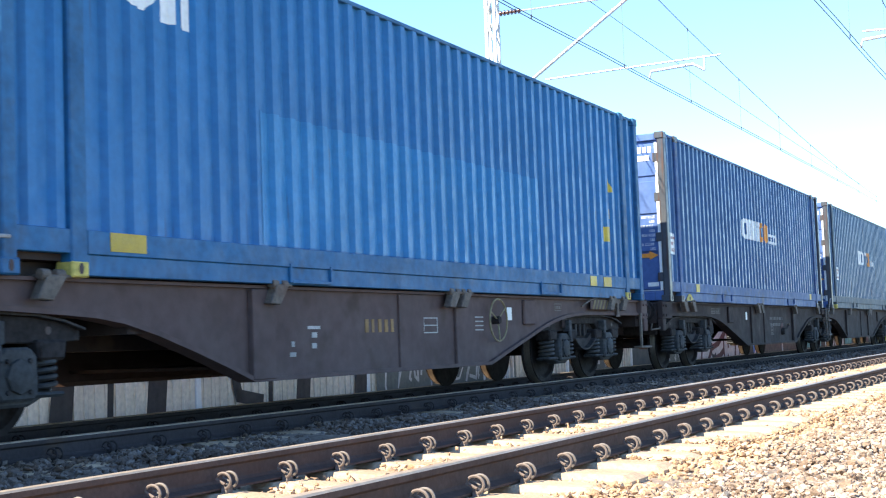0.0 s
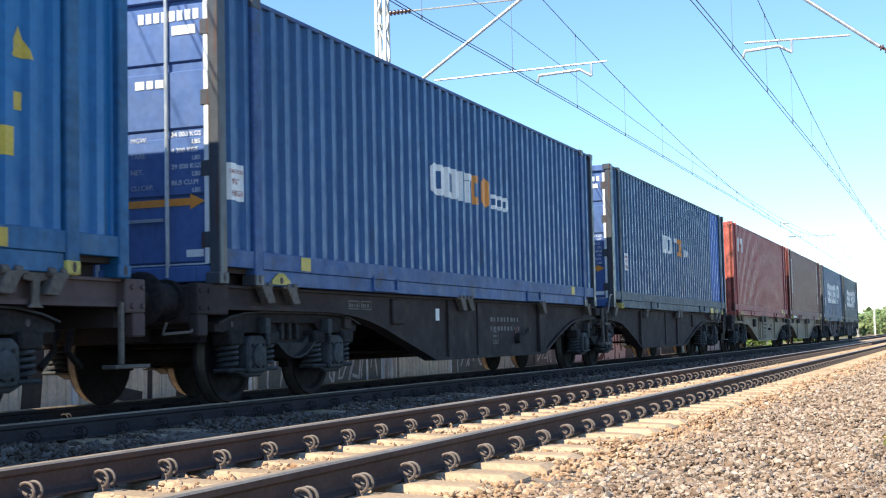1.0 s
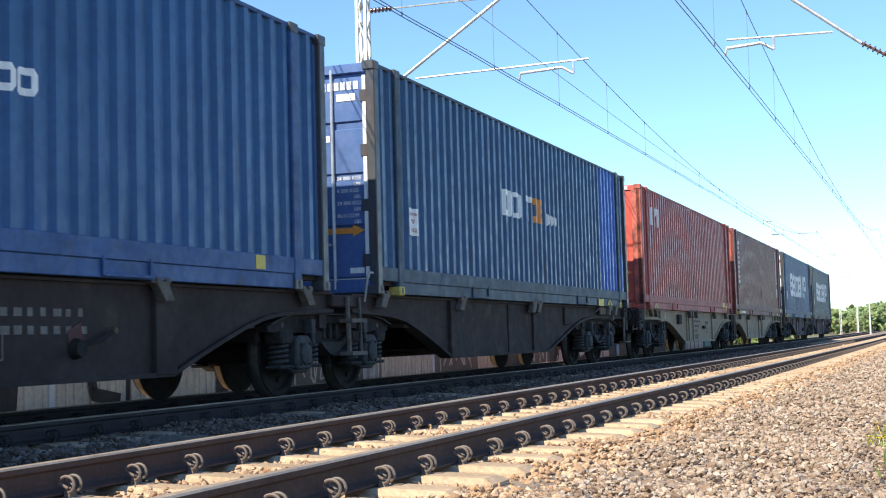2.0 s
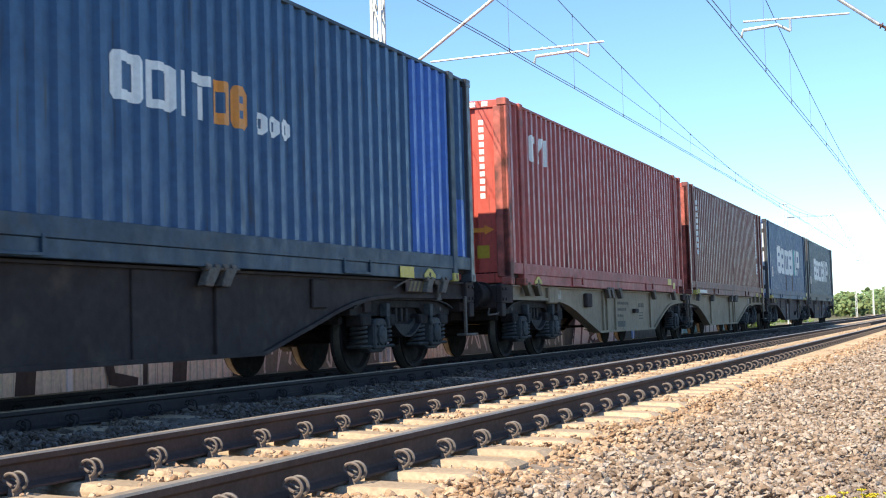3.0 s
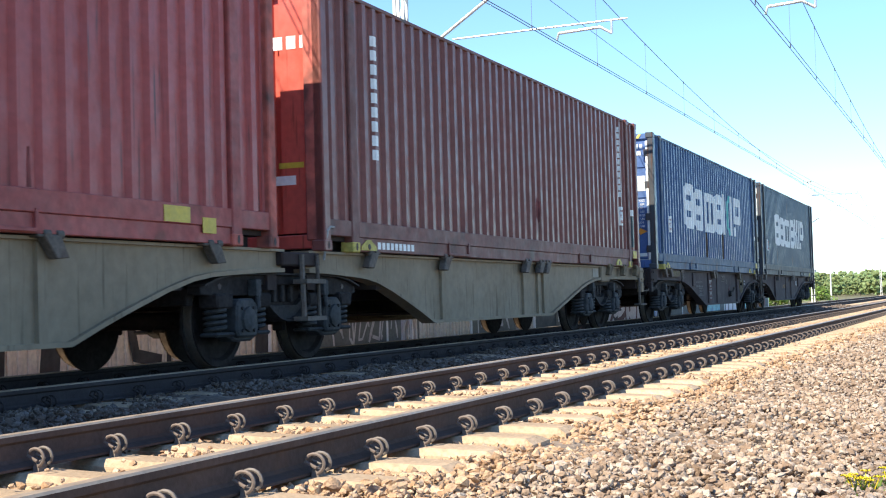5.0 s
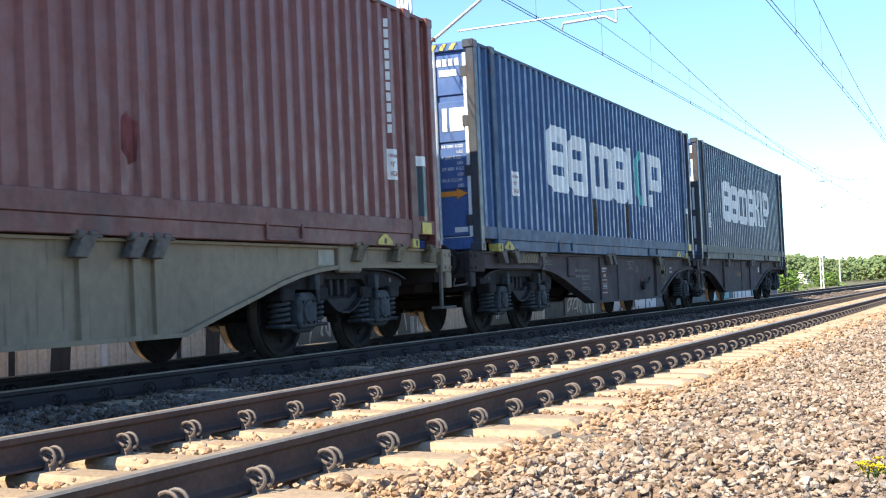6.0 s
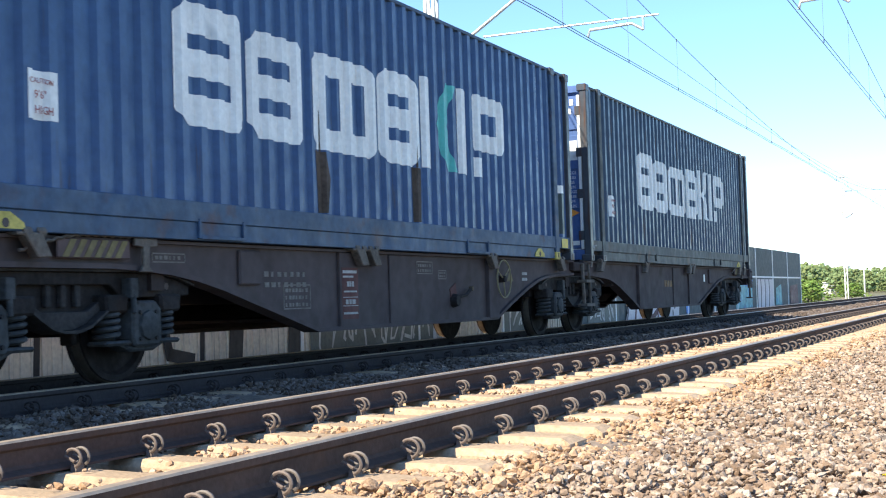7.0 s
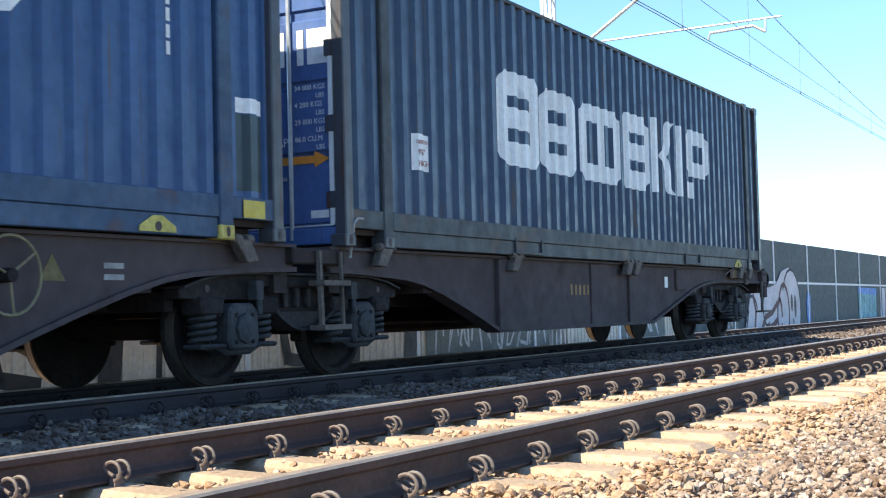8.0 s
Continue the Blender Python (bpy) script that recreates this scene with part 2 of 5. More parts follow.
class Shape:
    """Collects vertices and faces; one Shape becomes one mesh."""

    def __init__(self):
        self.v, self.f = [], []

    def add(self, verts, faces):
        k = len(self.v)
        self.v += [tuple(p) for p in verts]
        self.f += [tuple(i + k for i in q) for q in faces]
        return self

    def box(self, x0, x1, y0, y1, z0, z1):
        return self.add([(x, y, z) for x in (x0, x1) for y in (y0, y1) for z in (z0, z1)],
                        [(0, 1, 3, 2), (4, 6, 7, 5), (0, 4, 5, 1), (2, 3, 7, 6), (0, 2, 6, 4), (1, 5, 7, 3)])

    def prism(self, poly, y0, y1):
        """A polygon in x, z pulled from y0 to y1."""
        n = len(poly)
        vs = [(x, y0, z) for x, z in poly] + [(x, y1, z) for x, z in poly]
        return self.add(vs, [tuple(range(n)), tuple(range(2 * n - 1, n - 1, -1))] + [(i, i + n, (i + 1) % n + n, (i + 1) % n) for i in range(n)])

    def tube(self, path, r, n=8, closed=False):
        path = [Vector(p) for p in path]
        vs, fs = [], []
        up = None
        for i, p in enumerate(path):
            d = (path[min(i + 1, len(path) - 1)] - path[max(i - 1, 0)]).normalized()
            if up is None:
                up = d.orthogonal().normalized()
            up = (up - d * up.dot(d)).normalized()
            side = d.cross(up)
            vs += [p + (up * math.cos(2 * math.pi * j / n) + side * math.sin(2 * math.pi * j / n)) * r for j in range(n)]
        for i in range(len(path) - 1):
            fs += [(i * n + j, i * n + (j + 1) % n, (i + 1) * n + (j + 1) % n, (i + 1) * n + j) for j in range(n)]
        if not closed:
            fs += [tuple(range(n - 1, -1, -1)), tuple(range((len(path) - 1) * n, len(path) * n))]
        return self.add(vs, fs)

    def lathe(self, profile, centre, axis="y", n=24):
        """Turns (offset along the axis, radius) pairs round an axis through centre."""
        vs, fs = [], []
        c = Vector(centre)
        for a, r in profile:
            for j in range(n):
                q = 2 * math.pi * j / n
                e = {"y": (math.cos(q) * r, a, math.sin(q) * r), "x": (a, math.cos(q) * r, math.sin(q) * r), "z": (math.cos(q) * r, math.sin(q) * r, a)}[axis]
                vs.append(c + Vector(e))
        for i in range(len(profile) - 1):
            fs += [(i * n + j, i * n + (j + 1) % n, (i + 1) * n + (j + 1) % n, (i + 1) * n + j) for j in range(n)]
        fs += [tuple(range(n)), tuple(range((len(profile) - 1) * n, len(profile) * n))]
        return self.add(vs, fs)

    def mesh(self, name, mats, bevel=0.0, smooth=False):
        me = bpy.data.meshes.new(name)
        me.from_pydata(self.v, [], self.f)
        for m in (mats if isinstance(mats, (list, tuple)) else [mats]):
            me.materials.append(m)
        bm = bmesh.new()
        bm.from_mesh(me)
        bmesh.ops.recalc_face_normals(bm, faces=bm.faces)
        if bevel:
            edges = [e for e in bm.edges if len(e.link_faces) == 2 and e.calc_face_angle(0) > 0.6]
            bmesh.ops.bevel(bm, geom=edges, offset=bevel, segments=1, affect="EDGES", clamp_overlap=True)
        if smooth:
            for f in bm.faces:
                f.smooth = True
            for e in bm.edges:
                if len(e.link_faces) == 2 and e.calc_face_angle(0) > 0.7:
                    e.smooth = False
        bm.to_mesh(me)
        bm.free()
        return me


def part(name, shape, material, parent=None, label="", bevel=0.0, smooth=False, at=None):
    """Links a Shape, or a mesh to share, as ONE mesh object under a thing or a part."""
    me = shape.mesh(name, material, bevel, smooth) if isinstance(shape, Shape) else shape
    ob = new(name, me)
    if parent is not None:
        ob.parent = parent
    if at is not None:
        ob.matrix_basis = at
    if label:
        ob["label"] = label
    return ob


def thing(name, label, category, group="", kind="", at=None):
    ob = tagged(new(name), label, category, group, kind)
    if at is not None:
        ob.matrix_basis = at
    return ob


# ---- the line ----
BEND = 1.5e-4


def lateral(s, y=0.0):
    """The line bends gently to the left from x = 5 m on."""
    return y + BEND * max(s - 5.0, 0.0) ** 2 / 2


def on_line(s, y, z, length=0.0):
    """Pose of a thing whose near end is at s and which lies along the line."""
    a = Vector((s, lateral(s, y), z))
    b = Vector((s + max(length, 0.5), lateral(s + max(length, 0.5), y), z))
    return Matrix.Translation(a) @ Matrix.Rotation(math.atan2(b.y - a.y, b.x - a.x), 4, "Z")


NEAR, FAR = 3.625, 7.70

# ---- ground ----
def strip(name, ys, zs, s0, s1, step, mat, rough=0.0, seed=0):
    """A ribbon along the line with a cross-section of (y, z) points."""
    rnd = random.Random(seed)
    sh = Shape()
    n = int((s1 - s0) / step) + 1
    vs, fs, w = [], [], len(ys)
    for i in range(n):
        s = s0 + i * step
        for y, z in zip(ys, zs):
            vs.append((s, lateral(s, y), z + rnd.uniform(-rough, rough)))
    for i in range(n - 1):
        fs += [(i * w + j, (i + 1) * w + j, (i + 1) * w + j + 1, i * w + j + 1) for j in range(w - 1)]
    sh.add(vs, fs)
    me = bpy.data.meshes.new(name)
    me.from_pydata(sh.v, [], sh.f)
    me.materials.append(mat)
    for p in me.polygons:
        p.use_smooth = True
    return new(name, me)


g = Shape().add([(-3000, -3000, -0.62), (4000, -3000, -0.62), (4000, 4000, -0.62), (-3000, 4000, -0.62)], [(0, 1, 2, 3)])
tagged(part("ground", g, M["soil"]), "dry soil with sparse grass beside the railway", "ground", kind="structure")
BED_Y = [-2.2, -1.0, 0.2, 1.0, 1.7, 2.2, 2.45, 2.7, 3.2, 4.1, 4.6, 4.9, 5.6, 6.0, 6.5, 6.85, 7.05, 8.4, 9.4, 10.6, 11.6, 15.0]
BED_Z = [-0.68, -0.60, -0.48, -0.39, -0.31, -0.245, -0.24, -0.245, -0.245, -0.245, -0.26, -0.27, -0.28, -0.235, -0.195, -0.195, -0.28, -0.30, -0.28, -0.34, -0.34, -0.68]
bed = strip("ballast_bed", BED_Y, BED_Z, -30, 420, 1.0, M["ballast"], 0.012)
tagged(bed, "brown and grey crushed stone track bed", "ballast", kind="structure")

# ---- tracks ----
RAIL = [(-0.075, -0.172), (0.075, -0.172), (0.075, -0.160), (0.020, -0.142), (0.0085, -0.125), (0.0085, -0.055), (0.034, -0.040), (0.036, -0.012), (0.028, -0.002),
        (0.0, 0.0), (-0.028, -0.002), (-0.036, -0.012), (-0.034, -0.040), (-0.0085, -0.055), (-0.0085, -0.125), (-0.020, -0.142), (-0.075, -0.160)]


def rail(parent, y, s0, s1, side):
    n, w = int((s1 - s0) / 4) + 1, len(RAIL)
    vs = [(s0 + 4 * i, lateral(s0 + 4 * i, y + a), b) for i in range(n) for a, b in RAIL]
    fs, top = [], []
    for i in range(n - 1):
        for j in range(w):
            fs.append((i * w + j, i * w + (j + 1) % w, (i + 1) * w + (j + 1) % w, (i + 1) * w + j))
            top.append(7 <= j <= 10)
    fs += [tuple(range(w)), tuple(range((n - 1) * w, n * w))]
    me = bpy.data.meshes.new("rail")
    me.from_pydata(vs, [], fs)
    me.materials.append(M[side]), me.materials.append(M["rail_head"])
    for p, t in zip(me.polygons, top):
        p.material_index = 1 if t else 0
    return part("rail", me, None, parent, "rusty steel rail with a worn bright head")


def sleeper_mesh():
    sh = Shape()
    xs = [(-1.3, 0.15), (-1.24, 0.105), (-0.95, 0.11), (-0.35, 0.10), (0.35, 0.10), (0.95, 0.11), (1.24, 0.105), (1.3, 0.15)]
    top = [-0.215, -0.186, -0.174, -0.198, -0.198, -0.174, -0.186, -0.215]
    vs = []
    for (y, half), z in zip(xs, top):
        vs += [(-0.15, y, -0.40), (-0.145, y, z - 0.035), (-half, y, z), (half, y, z), (0.145, y, z - 0.035), (0.15, y, -0.40)]
    fs = [(i * 6 + j, i * 6 + j + 1, i * 6 + j + 7, i * 6 + j + 6) for i in range(7) for j in range(5)]
    fs += [tuple(range(6)), tuple(range(42, 48))]
    return sh.add(vs, fs).mesh("sleeper", M["concrete"])


def clip_mesh(side, mat="clip"):
    """A sprung steel e-clip: two parallel curls beside the rail foot, with its cast shoulder."""
    sh = Shape()
    path = [(-0.034, side * 0.012, -0.136)]
    for x, order in ((-0.030, range(11)), (0.030, range(10, -1, -1))):
        for i in order:
            q = radians(168 - 24 * i)
            path.append((x, side * 0.048 * math.cos(q), -0.118 + 0.043 * math.sin(q)))
    path += [(0.034, side * 0.0, -0.130), (0.0, side * -0.012, -0.148)]
    sh.tube(path, 0.0080, 6)
    sh.prism([(-0.034, -0.19), (0.034, -0.19), (0.020, -0.142), (-0.020, -0.142)], -0.018, 0.018)
    return sh.mesh("rail_clip", M[mat], smooth=True)


SLEEPER = sleeper_mesh()
CLIPS = {mat: {1: clip_mesh(1, mat), -1: clip_mesh(-1, mat)} for mat in ("clip", "clip_shaded")}


def track(label, centre, first, count, clips, side="rail_side", clip="clip"):
    t = thing("railway_track", label, "railway track", "the two tracks", "structure")
    for y in (-0.7535, 0.7535):
        rail(t, centre + y, -26, 410, side)
    for i in range(count):
        s = first + 0.6 * i
        sl = part("sleeper", SLEEPER, None, t, at=on_line(s, centre, 0))
        if i < clips:
            for y in (-0.7535, 0.7535):
                for q in (-1, 1):
                    part("rail_clip", CLIPS[clip][q], None, sl, at=pose(0, y + q * 0.105, 0))
    return t


# ---- noise barrier beyond the train ----
WALL_Y, BAY = 11.9, 5.0


def barrier():
    b = thing("noise_barrier", "tall noise barrier, pale posts, dark upper panels, sprayed lower panels", "noise barrier", kind="structure")
    low, top = Shape(), Shape()
    low.box(0.06, BAY - 0.06, -0.05, 0.05, -0.4, 1.22)
    for k in range(24):
        x = 0.16 + k * (BAY - 0.32) / 23
        low.box(x - 0.03, x + 0.03, -0.075, -0.05, -0.36, 1.20)
    top.box(0.06, BAY - 0.06, -0.06, 0.06, 1.30, 2.70)
    dark = Shape().box(0.06, BAY - 0.06, -0.06, 0.06, -0.4, 1.22).mesh("lower_panel", M["panel_top"])
    low, top = low.mesh("lower_panel", M["panel_low"]), top.mesh("upper_panel", M["panel_top"])
    post = Shape().box(-0.055, 0.055, -0.085, 0.08, -0.5, 2.73).mesh("post", M["post"], 0.008)
    mid = Shape().box(0.06, BAY - 0.06, -0.070, 0.06, 1.22, 1.30).mesh("middle_rail", M["post"], 0.006)
    s = -29.3
    while s < WALL_END - 0.1:
        m = on_line(s, WALL_Y, 0, BAY)
        part("post", post, None, b, at=m)
        part("lower_panel", low if s < 35 else dark, None, b, at=m)
        part("middle_rail", mid, None, b, at=m)
        part("upper_panel", top, None, b, at=m)
        s += BAY
    part("post", post, None, b, at=on_line(s, WALL_Y, 0, BAY))
    return b


WALL_END = 80.7
barrier()

# ---- overhead line ----
def lattice_mast(s, y, height, label, lattice=True):
    m = thing("catenary_mast", label, "catenary mast", "catenary masts", at=on_line(s, y, 0))
    w = 0.105
    for a in (-w, w):
        for b in (-w, w):
            part("leg", Shape().prism([(a - 0.03, -0.5), (a + 0.03, -0.5), (a * 0.9 + 0.026, height), (a * 0.9 - 0.026, height)], b * 0.9 - 0.03, b * 0.9 + 0.03), M["mast"], m)
    lace = Shape()
    n = int(height / 0.62)
    for i in range(n):
        z0, z1 = i * 0.62, (i + 1) * 0.62
        d = 1 if i % 2 else -1
        for c in (-w * 0.9, w * 0.9):
            lace.tube([(-w * d, c, z0), (w * d, c, z1)], 0.022, 4)
            lace.tube([(c, -w * d, z0), (c, w * d, z1)], 0.022, 4)
    part("lacing", lace, M["mast"], m)
    part("cap", Shape().box(-0.2, 0.2, -0.2, 0.2, height, height + 0.04), M["mast"], m, bevel=0.01)
    part("footing", Shape().box(-0.35, 0.35, -0.35, 0.35, -0.6, -0.2), M["concrete"], m, bevel=0.02)
    return m


def insulator(sh, a, b, r=0.06):
    a, b = Vector(a), Vector(b)
    d = (b - a).normalized()
    L = (b - a).length
    sh.tube([a, b], 0.025, 6)
    for i in range(6):
        p = a + d * L * (i + 0.5) / 6
        sh.tube([p - d * 0.012, p + d * 0.012], r, 10)


def cantilever(s, root_y, over_y, side, zroot=6.41, reach=1.45, drop=1.13):
    """The bracket that carries the wires; side is +1 when its mast stands beyond the train."""
    c = thing("catenary_cantilever", "galvanised tube bracket holding the contact wires", "cantilever", "cantilevers", at=on_line(s, 0, 0))
    for z0, z1 in ((zroot - 0.85, zroot - 0.53), (7.5, 7.5)):
        ins = Shape()
        insulator(ins, (0, root_y, z0), (0, root_y - side * 0.5, z1))
        part("insulator", ins, M["porcelain"], c, "brown ribbed insulator", smooth=True)
    part("strut", Shape().tube([(0, root_y - side * 0.5, zroot - 0.53), (0, over_y + side * 0.05, 7.63)], 0.035, 8), M["tube"], c, smooth=True)
    part("stay", Shape().tube([(0, root_y - side * 0.5, 7.5), (0, over_y, 7.47)], 0.018, 6), M["tube"], c, smooth=True)
    part("registration_tube", Shape().tube([(0, root_y - side * 1.0, 5.97), (0, over_y - side * reach, 6.02)], 0.02, 8), M["tube"], c, smooth=True)
    at = over_y - side * drop
    lean = 0.23 * (1 if at < over_y else -1)
    part("drop_bracket", Shape().tube([(0, at, 6.0), (0, at, 5.76)], 0.025, 6), M["tube"], c, smooth=True)
    part("steady_arm", Shape().tube([(0, at, 5.76), (0, at + lean, 5.90), (0, over_y - lean * 0.2, 5.86), (0, over_y, 5.72)], 0.03, 8), M["tube"], c, smooth=True)
    return c


SUPPORTS = [25.4, 99.0, 190.0, 270.0]


def span_z(s, high, low):
    """Height of the sagging messenger wire."""
    edges = [-41.2] + SUPPORTS + [340.0]
    for a, b in zip(edges, edges[1:]):
        if a <= s <= b:
            q = (2 * s - a - b) / (b - a)
            return low + (high - low) * q * q
    return high


def wires(name, label, y, double=True):
    w = thing(name, label, "overhead wires", "overhead lines")
    ss = [-41.2 + 3.03 * i for i in range(105)]
    for dy in ((-0.04, 0.04) if double else (0.0,)):
        part("contact_wire", Shape().tube([(s, lateral(s, y + dy), 5.70 - 0.02 * math.sin(s)) for s in ss], 0.0080, 5), M["wire"], w)
    part("messenger_wire", Shape().tube([(s, lateral(s, y), span_z(s, 7.6, 5.85)) for s in ss], 0.0085, 5), M["wire"], w)
    s = -36.0
    while s < 200:
        drop = Shape()
        drop.tube([(s, lateral(s, y), 5.7), (s, lateral(s, y), span_z(s, 7.6, 5.85))], 0.005, 4)
        drop.tube([(s, lateral(s, y), 5.67), (s, lateral(s, y), 5.74)], 0.012, 5)
        drop.tube([(s, lateral(s, y), span_z(s, 7.6, 5.85) - 0.05), (s, lateral(s, y), span_z(s, 7.6, 5.85) + 0.02)], 0.012, 5)
        part("dropper", drop, M["wire"], w)
        s += 4.6
    return w


for s in SUPPORTS:
    lattice_mast(s, 11.18, 9.2 if s != 99.0 else 8.5, "white lattice catenary mast beyond the tracks")
    cantilever(s, 11.0, 7.78, 1)
lattice_mast(25.0, 0.48, 8.6, "white lattice catenary mast beside the near track")
cantilever(25.0, 0.67, 3.62, -1, 6.24, -0.05, -0.9)
wires("far_track_wires", "double contact wire and messenger over the train", 7.78)
wires("near_track_wires", "double contact wire and messenger over the near track", 3.62)
fw = thing("feeder_wire", "thin feeder wire carried along the masts", "overhead wire")
part("conductor", Shape().tube([(s, lateral(s, 9.0), span_z(s, 7.5, 6.9)) for s in [-41.2 + 3.03 * i for i in range(105)]], 0.007, 5), M["wire"], fw)

# ---- containers ----
L45, WIDE, TALL = 13.74, 2.50, 2.896
PITCH, DEEP = 0.278, 0.043
SIDE_LO, SIDE_HI = 0.34, 2.85


def corrugation(u):
    """Depth of the side sheet behind its outermost face at u."""
    q = (u / PITCH) % 1.0
    if q < 0.32:
        return 0.0
    if q < 0.46:
        return DEEP * (q - 0.32) / 0.14
    if q < 0.86:
        return DEEP
    return DEEP * (1.0 - q) / 0.14


def breaks(u0, u1):
    us = {u0, u1}
    k = math.floor(u0 / PITCH)
    while k * PITCH < u1:
        us |= {(k + q) * PITCH for q in (0.0, 0.32, 0.46, 0.86) if u0 < (k + q) * PITCH < u1}
        k += 1
    return sorted(us)


def side_sheet(u0, u1, y, sign, z0=SIDE_LO, z1=SIDE_HI):
    sh = Shape()
    us = breaks(u0, u1)
    vs = []
    for u in us:
        d = y - sign * corrugation(u)
        vs += [(u, d, z0), (u, d, z1)]
    sh.add(vs, [(2 * i, 2 * i + 2, 2 * i + 3, 2 * i + 1) for i in range(len(us) - 1)])
    return sh


def decal(sh, poly, proud=0.004):
    """Paint on the near side: a convex polygon in (u, z) that follows the corrugation."""
    us = sorted(set(breaks(min(p[0] for p in poly), max(p[0] for p in poly))) | {p[0] for p in poly})
    n = len(poly)
    rows = []
    for u in us:
        zs = []
        for i in range(n):
            (a, za), (b, zb) = poly[i], poly[(i + 1) % n]
            if min(a, b) - 1e-9 <= u <= max(a, b) + 1e-9:
                zs += [za, zb] if abs(a - b) < 1e-9 else [za + (zb - za) * (u - a) / (b - a)]
        if zs:
            rows.append((u, min(zs), max(zs)))
    y = lambda u: -WIDE / 2 + 0.03 + corrugation(u) - proud
    sh.add([(u, y(u), z) for u, lo, hi in rows for z in (lo, hi)], [(2 * i, 2 * i + 2, 2 * i + 3, 2 * i + 1) for i in range(len(rows) - 1)])
    return sh


def rect(u0, u1, z0, z1, cut=0.0):
    if not cut:
        return [(u0, z0), (u1, z0), (u1, z1), (u0, z1)]
    return [(u0 + cut, z0), (u1 - cut, z0), (u1, z0 + cut), (u1, z1 - cut), (u1 - cut, z1), (u0 + cut, z1), (u0, z1 - cut), (u0, z0 + cut)]


def flat_label(sh, u0, u1, z0, z1, y=-WIDE / 2 - 0.005):
    return sh.box(u0, u1, y, y + 0.004, z0, z1)


def container(label, body, rails, posts, near_end, doors, patches=()):
    """A 45-foot container; its origin is the middle of its near bottom edge."""
    c = thing("shipping_container", label, "shipping container", "containers on the train")
    y0, inset = -WIDE / 2, 0.75
    for sign, y in ((-1, y0 + 0.03), (1, -y0 - 0.03)):
        for a, b in ((0.12, inset - 0.06), (inset + 0.06, L45 - inset - 0.06), (L45 - inset + 0.06, L45 - 0.12)):
            part("side_sheet", side_sheet(a, b, y, sign), M[body], c)
    for sign in (-1, 1):
        y = lambda q: sign * q
        lo, hi = sorted((y(1.225), y(1.17)))
        part("top_rail", Shape().box(0.1, L45 - 0.1, lo, hi, 2.84, 2.885), M[rails], c, bevel=0.006)
        sh = Shape()
        a, b = inset + 0.09, L45 - inset - 0.09
        sh.box(a, b, *sorted((y(1.248), y(1.15))), 0.17, 0.345)
        sh.box(a, b, *sorted((y(1.232), y(1.13))), 0.015, 0.17)
        for e0, e1 in ((0.13, inset - 0.08), (L45 - inset + 0.08, L45 - 0.13)):
            sh.box(e0, e1, *sorted((y(1.242), y(1.15))), 0.17, 0.345)
        part("bottom_rail", sh, M[rails], c, bevel=0.006)
        for u in (3.86, 9.82):
            g = Shape()
            for q in (-0.37, 0.33):
                g.box(u + q, u + q + 0.04, *sorted((y(1.258), y(1.225))), 0.03, 0.20)
            g.box(u - 0.34, u + 0.34, *sorted((y(1.262), y(1.225))), 0.025, 0.055)
            part("grapple_pocket", g, M[rails], c, bevel=0.004)
        for u, w, nm in ((0.07, 0.14, "corner_post"), (L45 - 0.07, 0.14, "corner_post"), (inset, 0.17, "lifting_post"), (L45 - inset, 0.17, "lifting_post")):
            part(nm, Shape().box(u - w / 2, u + w / 2, *sorted((y(1.256), y(1.14))), 0.10, 2.82), M[posts if nm == "corner_post" else rails], c, bevel=0.012)
            for z in (0.0, TALL - 0.118):
                cast = part("corner_casting", Shape().box(u - 0.089, u + 0.089, *sorted((y(1.262), y(1.10))), z, z + 0.118), M["cast_yellow" if nm == "lifting_post" and z == 0 and sign < 0 and body in ("blue_bright", "blue_dark", "blue_sea", "brown") else posts], c, bevel=0.012)
                if z == 0:
                    # Flat dark oval painted on for the shaded casting opening.
                    part("hole", Shape().prism([(u + 0.024 * math.cos(a * 0.5236), 0.062 + 0.042 * math.sin(a * 0.5236)) for a in range(12)], sign * 1.2640, sign * 1.2655), M["hole_dark"], cast)
    part("roof", Shape().box(0.1, L45 - 0.1, -1.18, 1.18, 2.83, 2.865), M[rails], c)
    # Added dark filler that blocks sunlight showing through under the container.
    part("under_frame", Shape().box(0.15, L45 - 0.15, -1.0, 1.0, 0.01, 0.115), M["wagon_black"], c)
    part("floor_frame", Shape().box(0.1, L45 - 0.1, -1.15, 1.15, 0.12, 0.17), M["wagon_black"], c)
    # near end
    if doors:
        for s in (-1, 1):
            d = Shape().box(0.075, 0.10, *sorted((s * 0.01, s * 1.15)), 0.16, 2.76)
            leaf = part("door", d, M[near_end], c)
            for k in range(4):
                z = 0.22 + 0.645 * k
                part("door_panel", Shape().box(0.05, 0.08, *sorted((s * 0.02, s * 1.13)), z, z + 0.56), M[near_end], leaf, bevel=0.012)
            for q in (0.14, 0.66):
                part("lock_rod", Shape().tube([(0.03, s * q, 0.08), (0.03, s * q, 2.82)], 0.02, 8), M["tube"], leaf, "galvanised lock rod", smooth=True)
            part("handle", Shape().box(0.005, 0.025, *sorted((s * 0.2, s * 0.62)), 0.62, 0.65), M["tube"], leaf)
            for k in range(4):
                part("hinge", Shape().box(0.004, 0.06, *sorted((s * 1.05, s * 1.2)), 0.35 + k * 0.68, 0.50 + k * 0.68), M[posts], leaf, bevel=0.005)
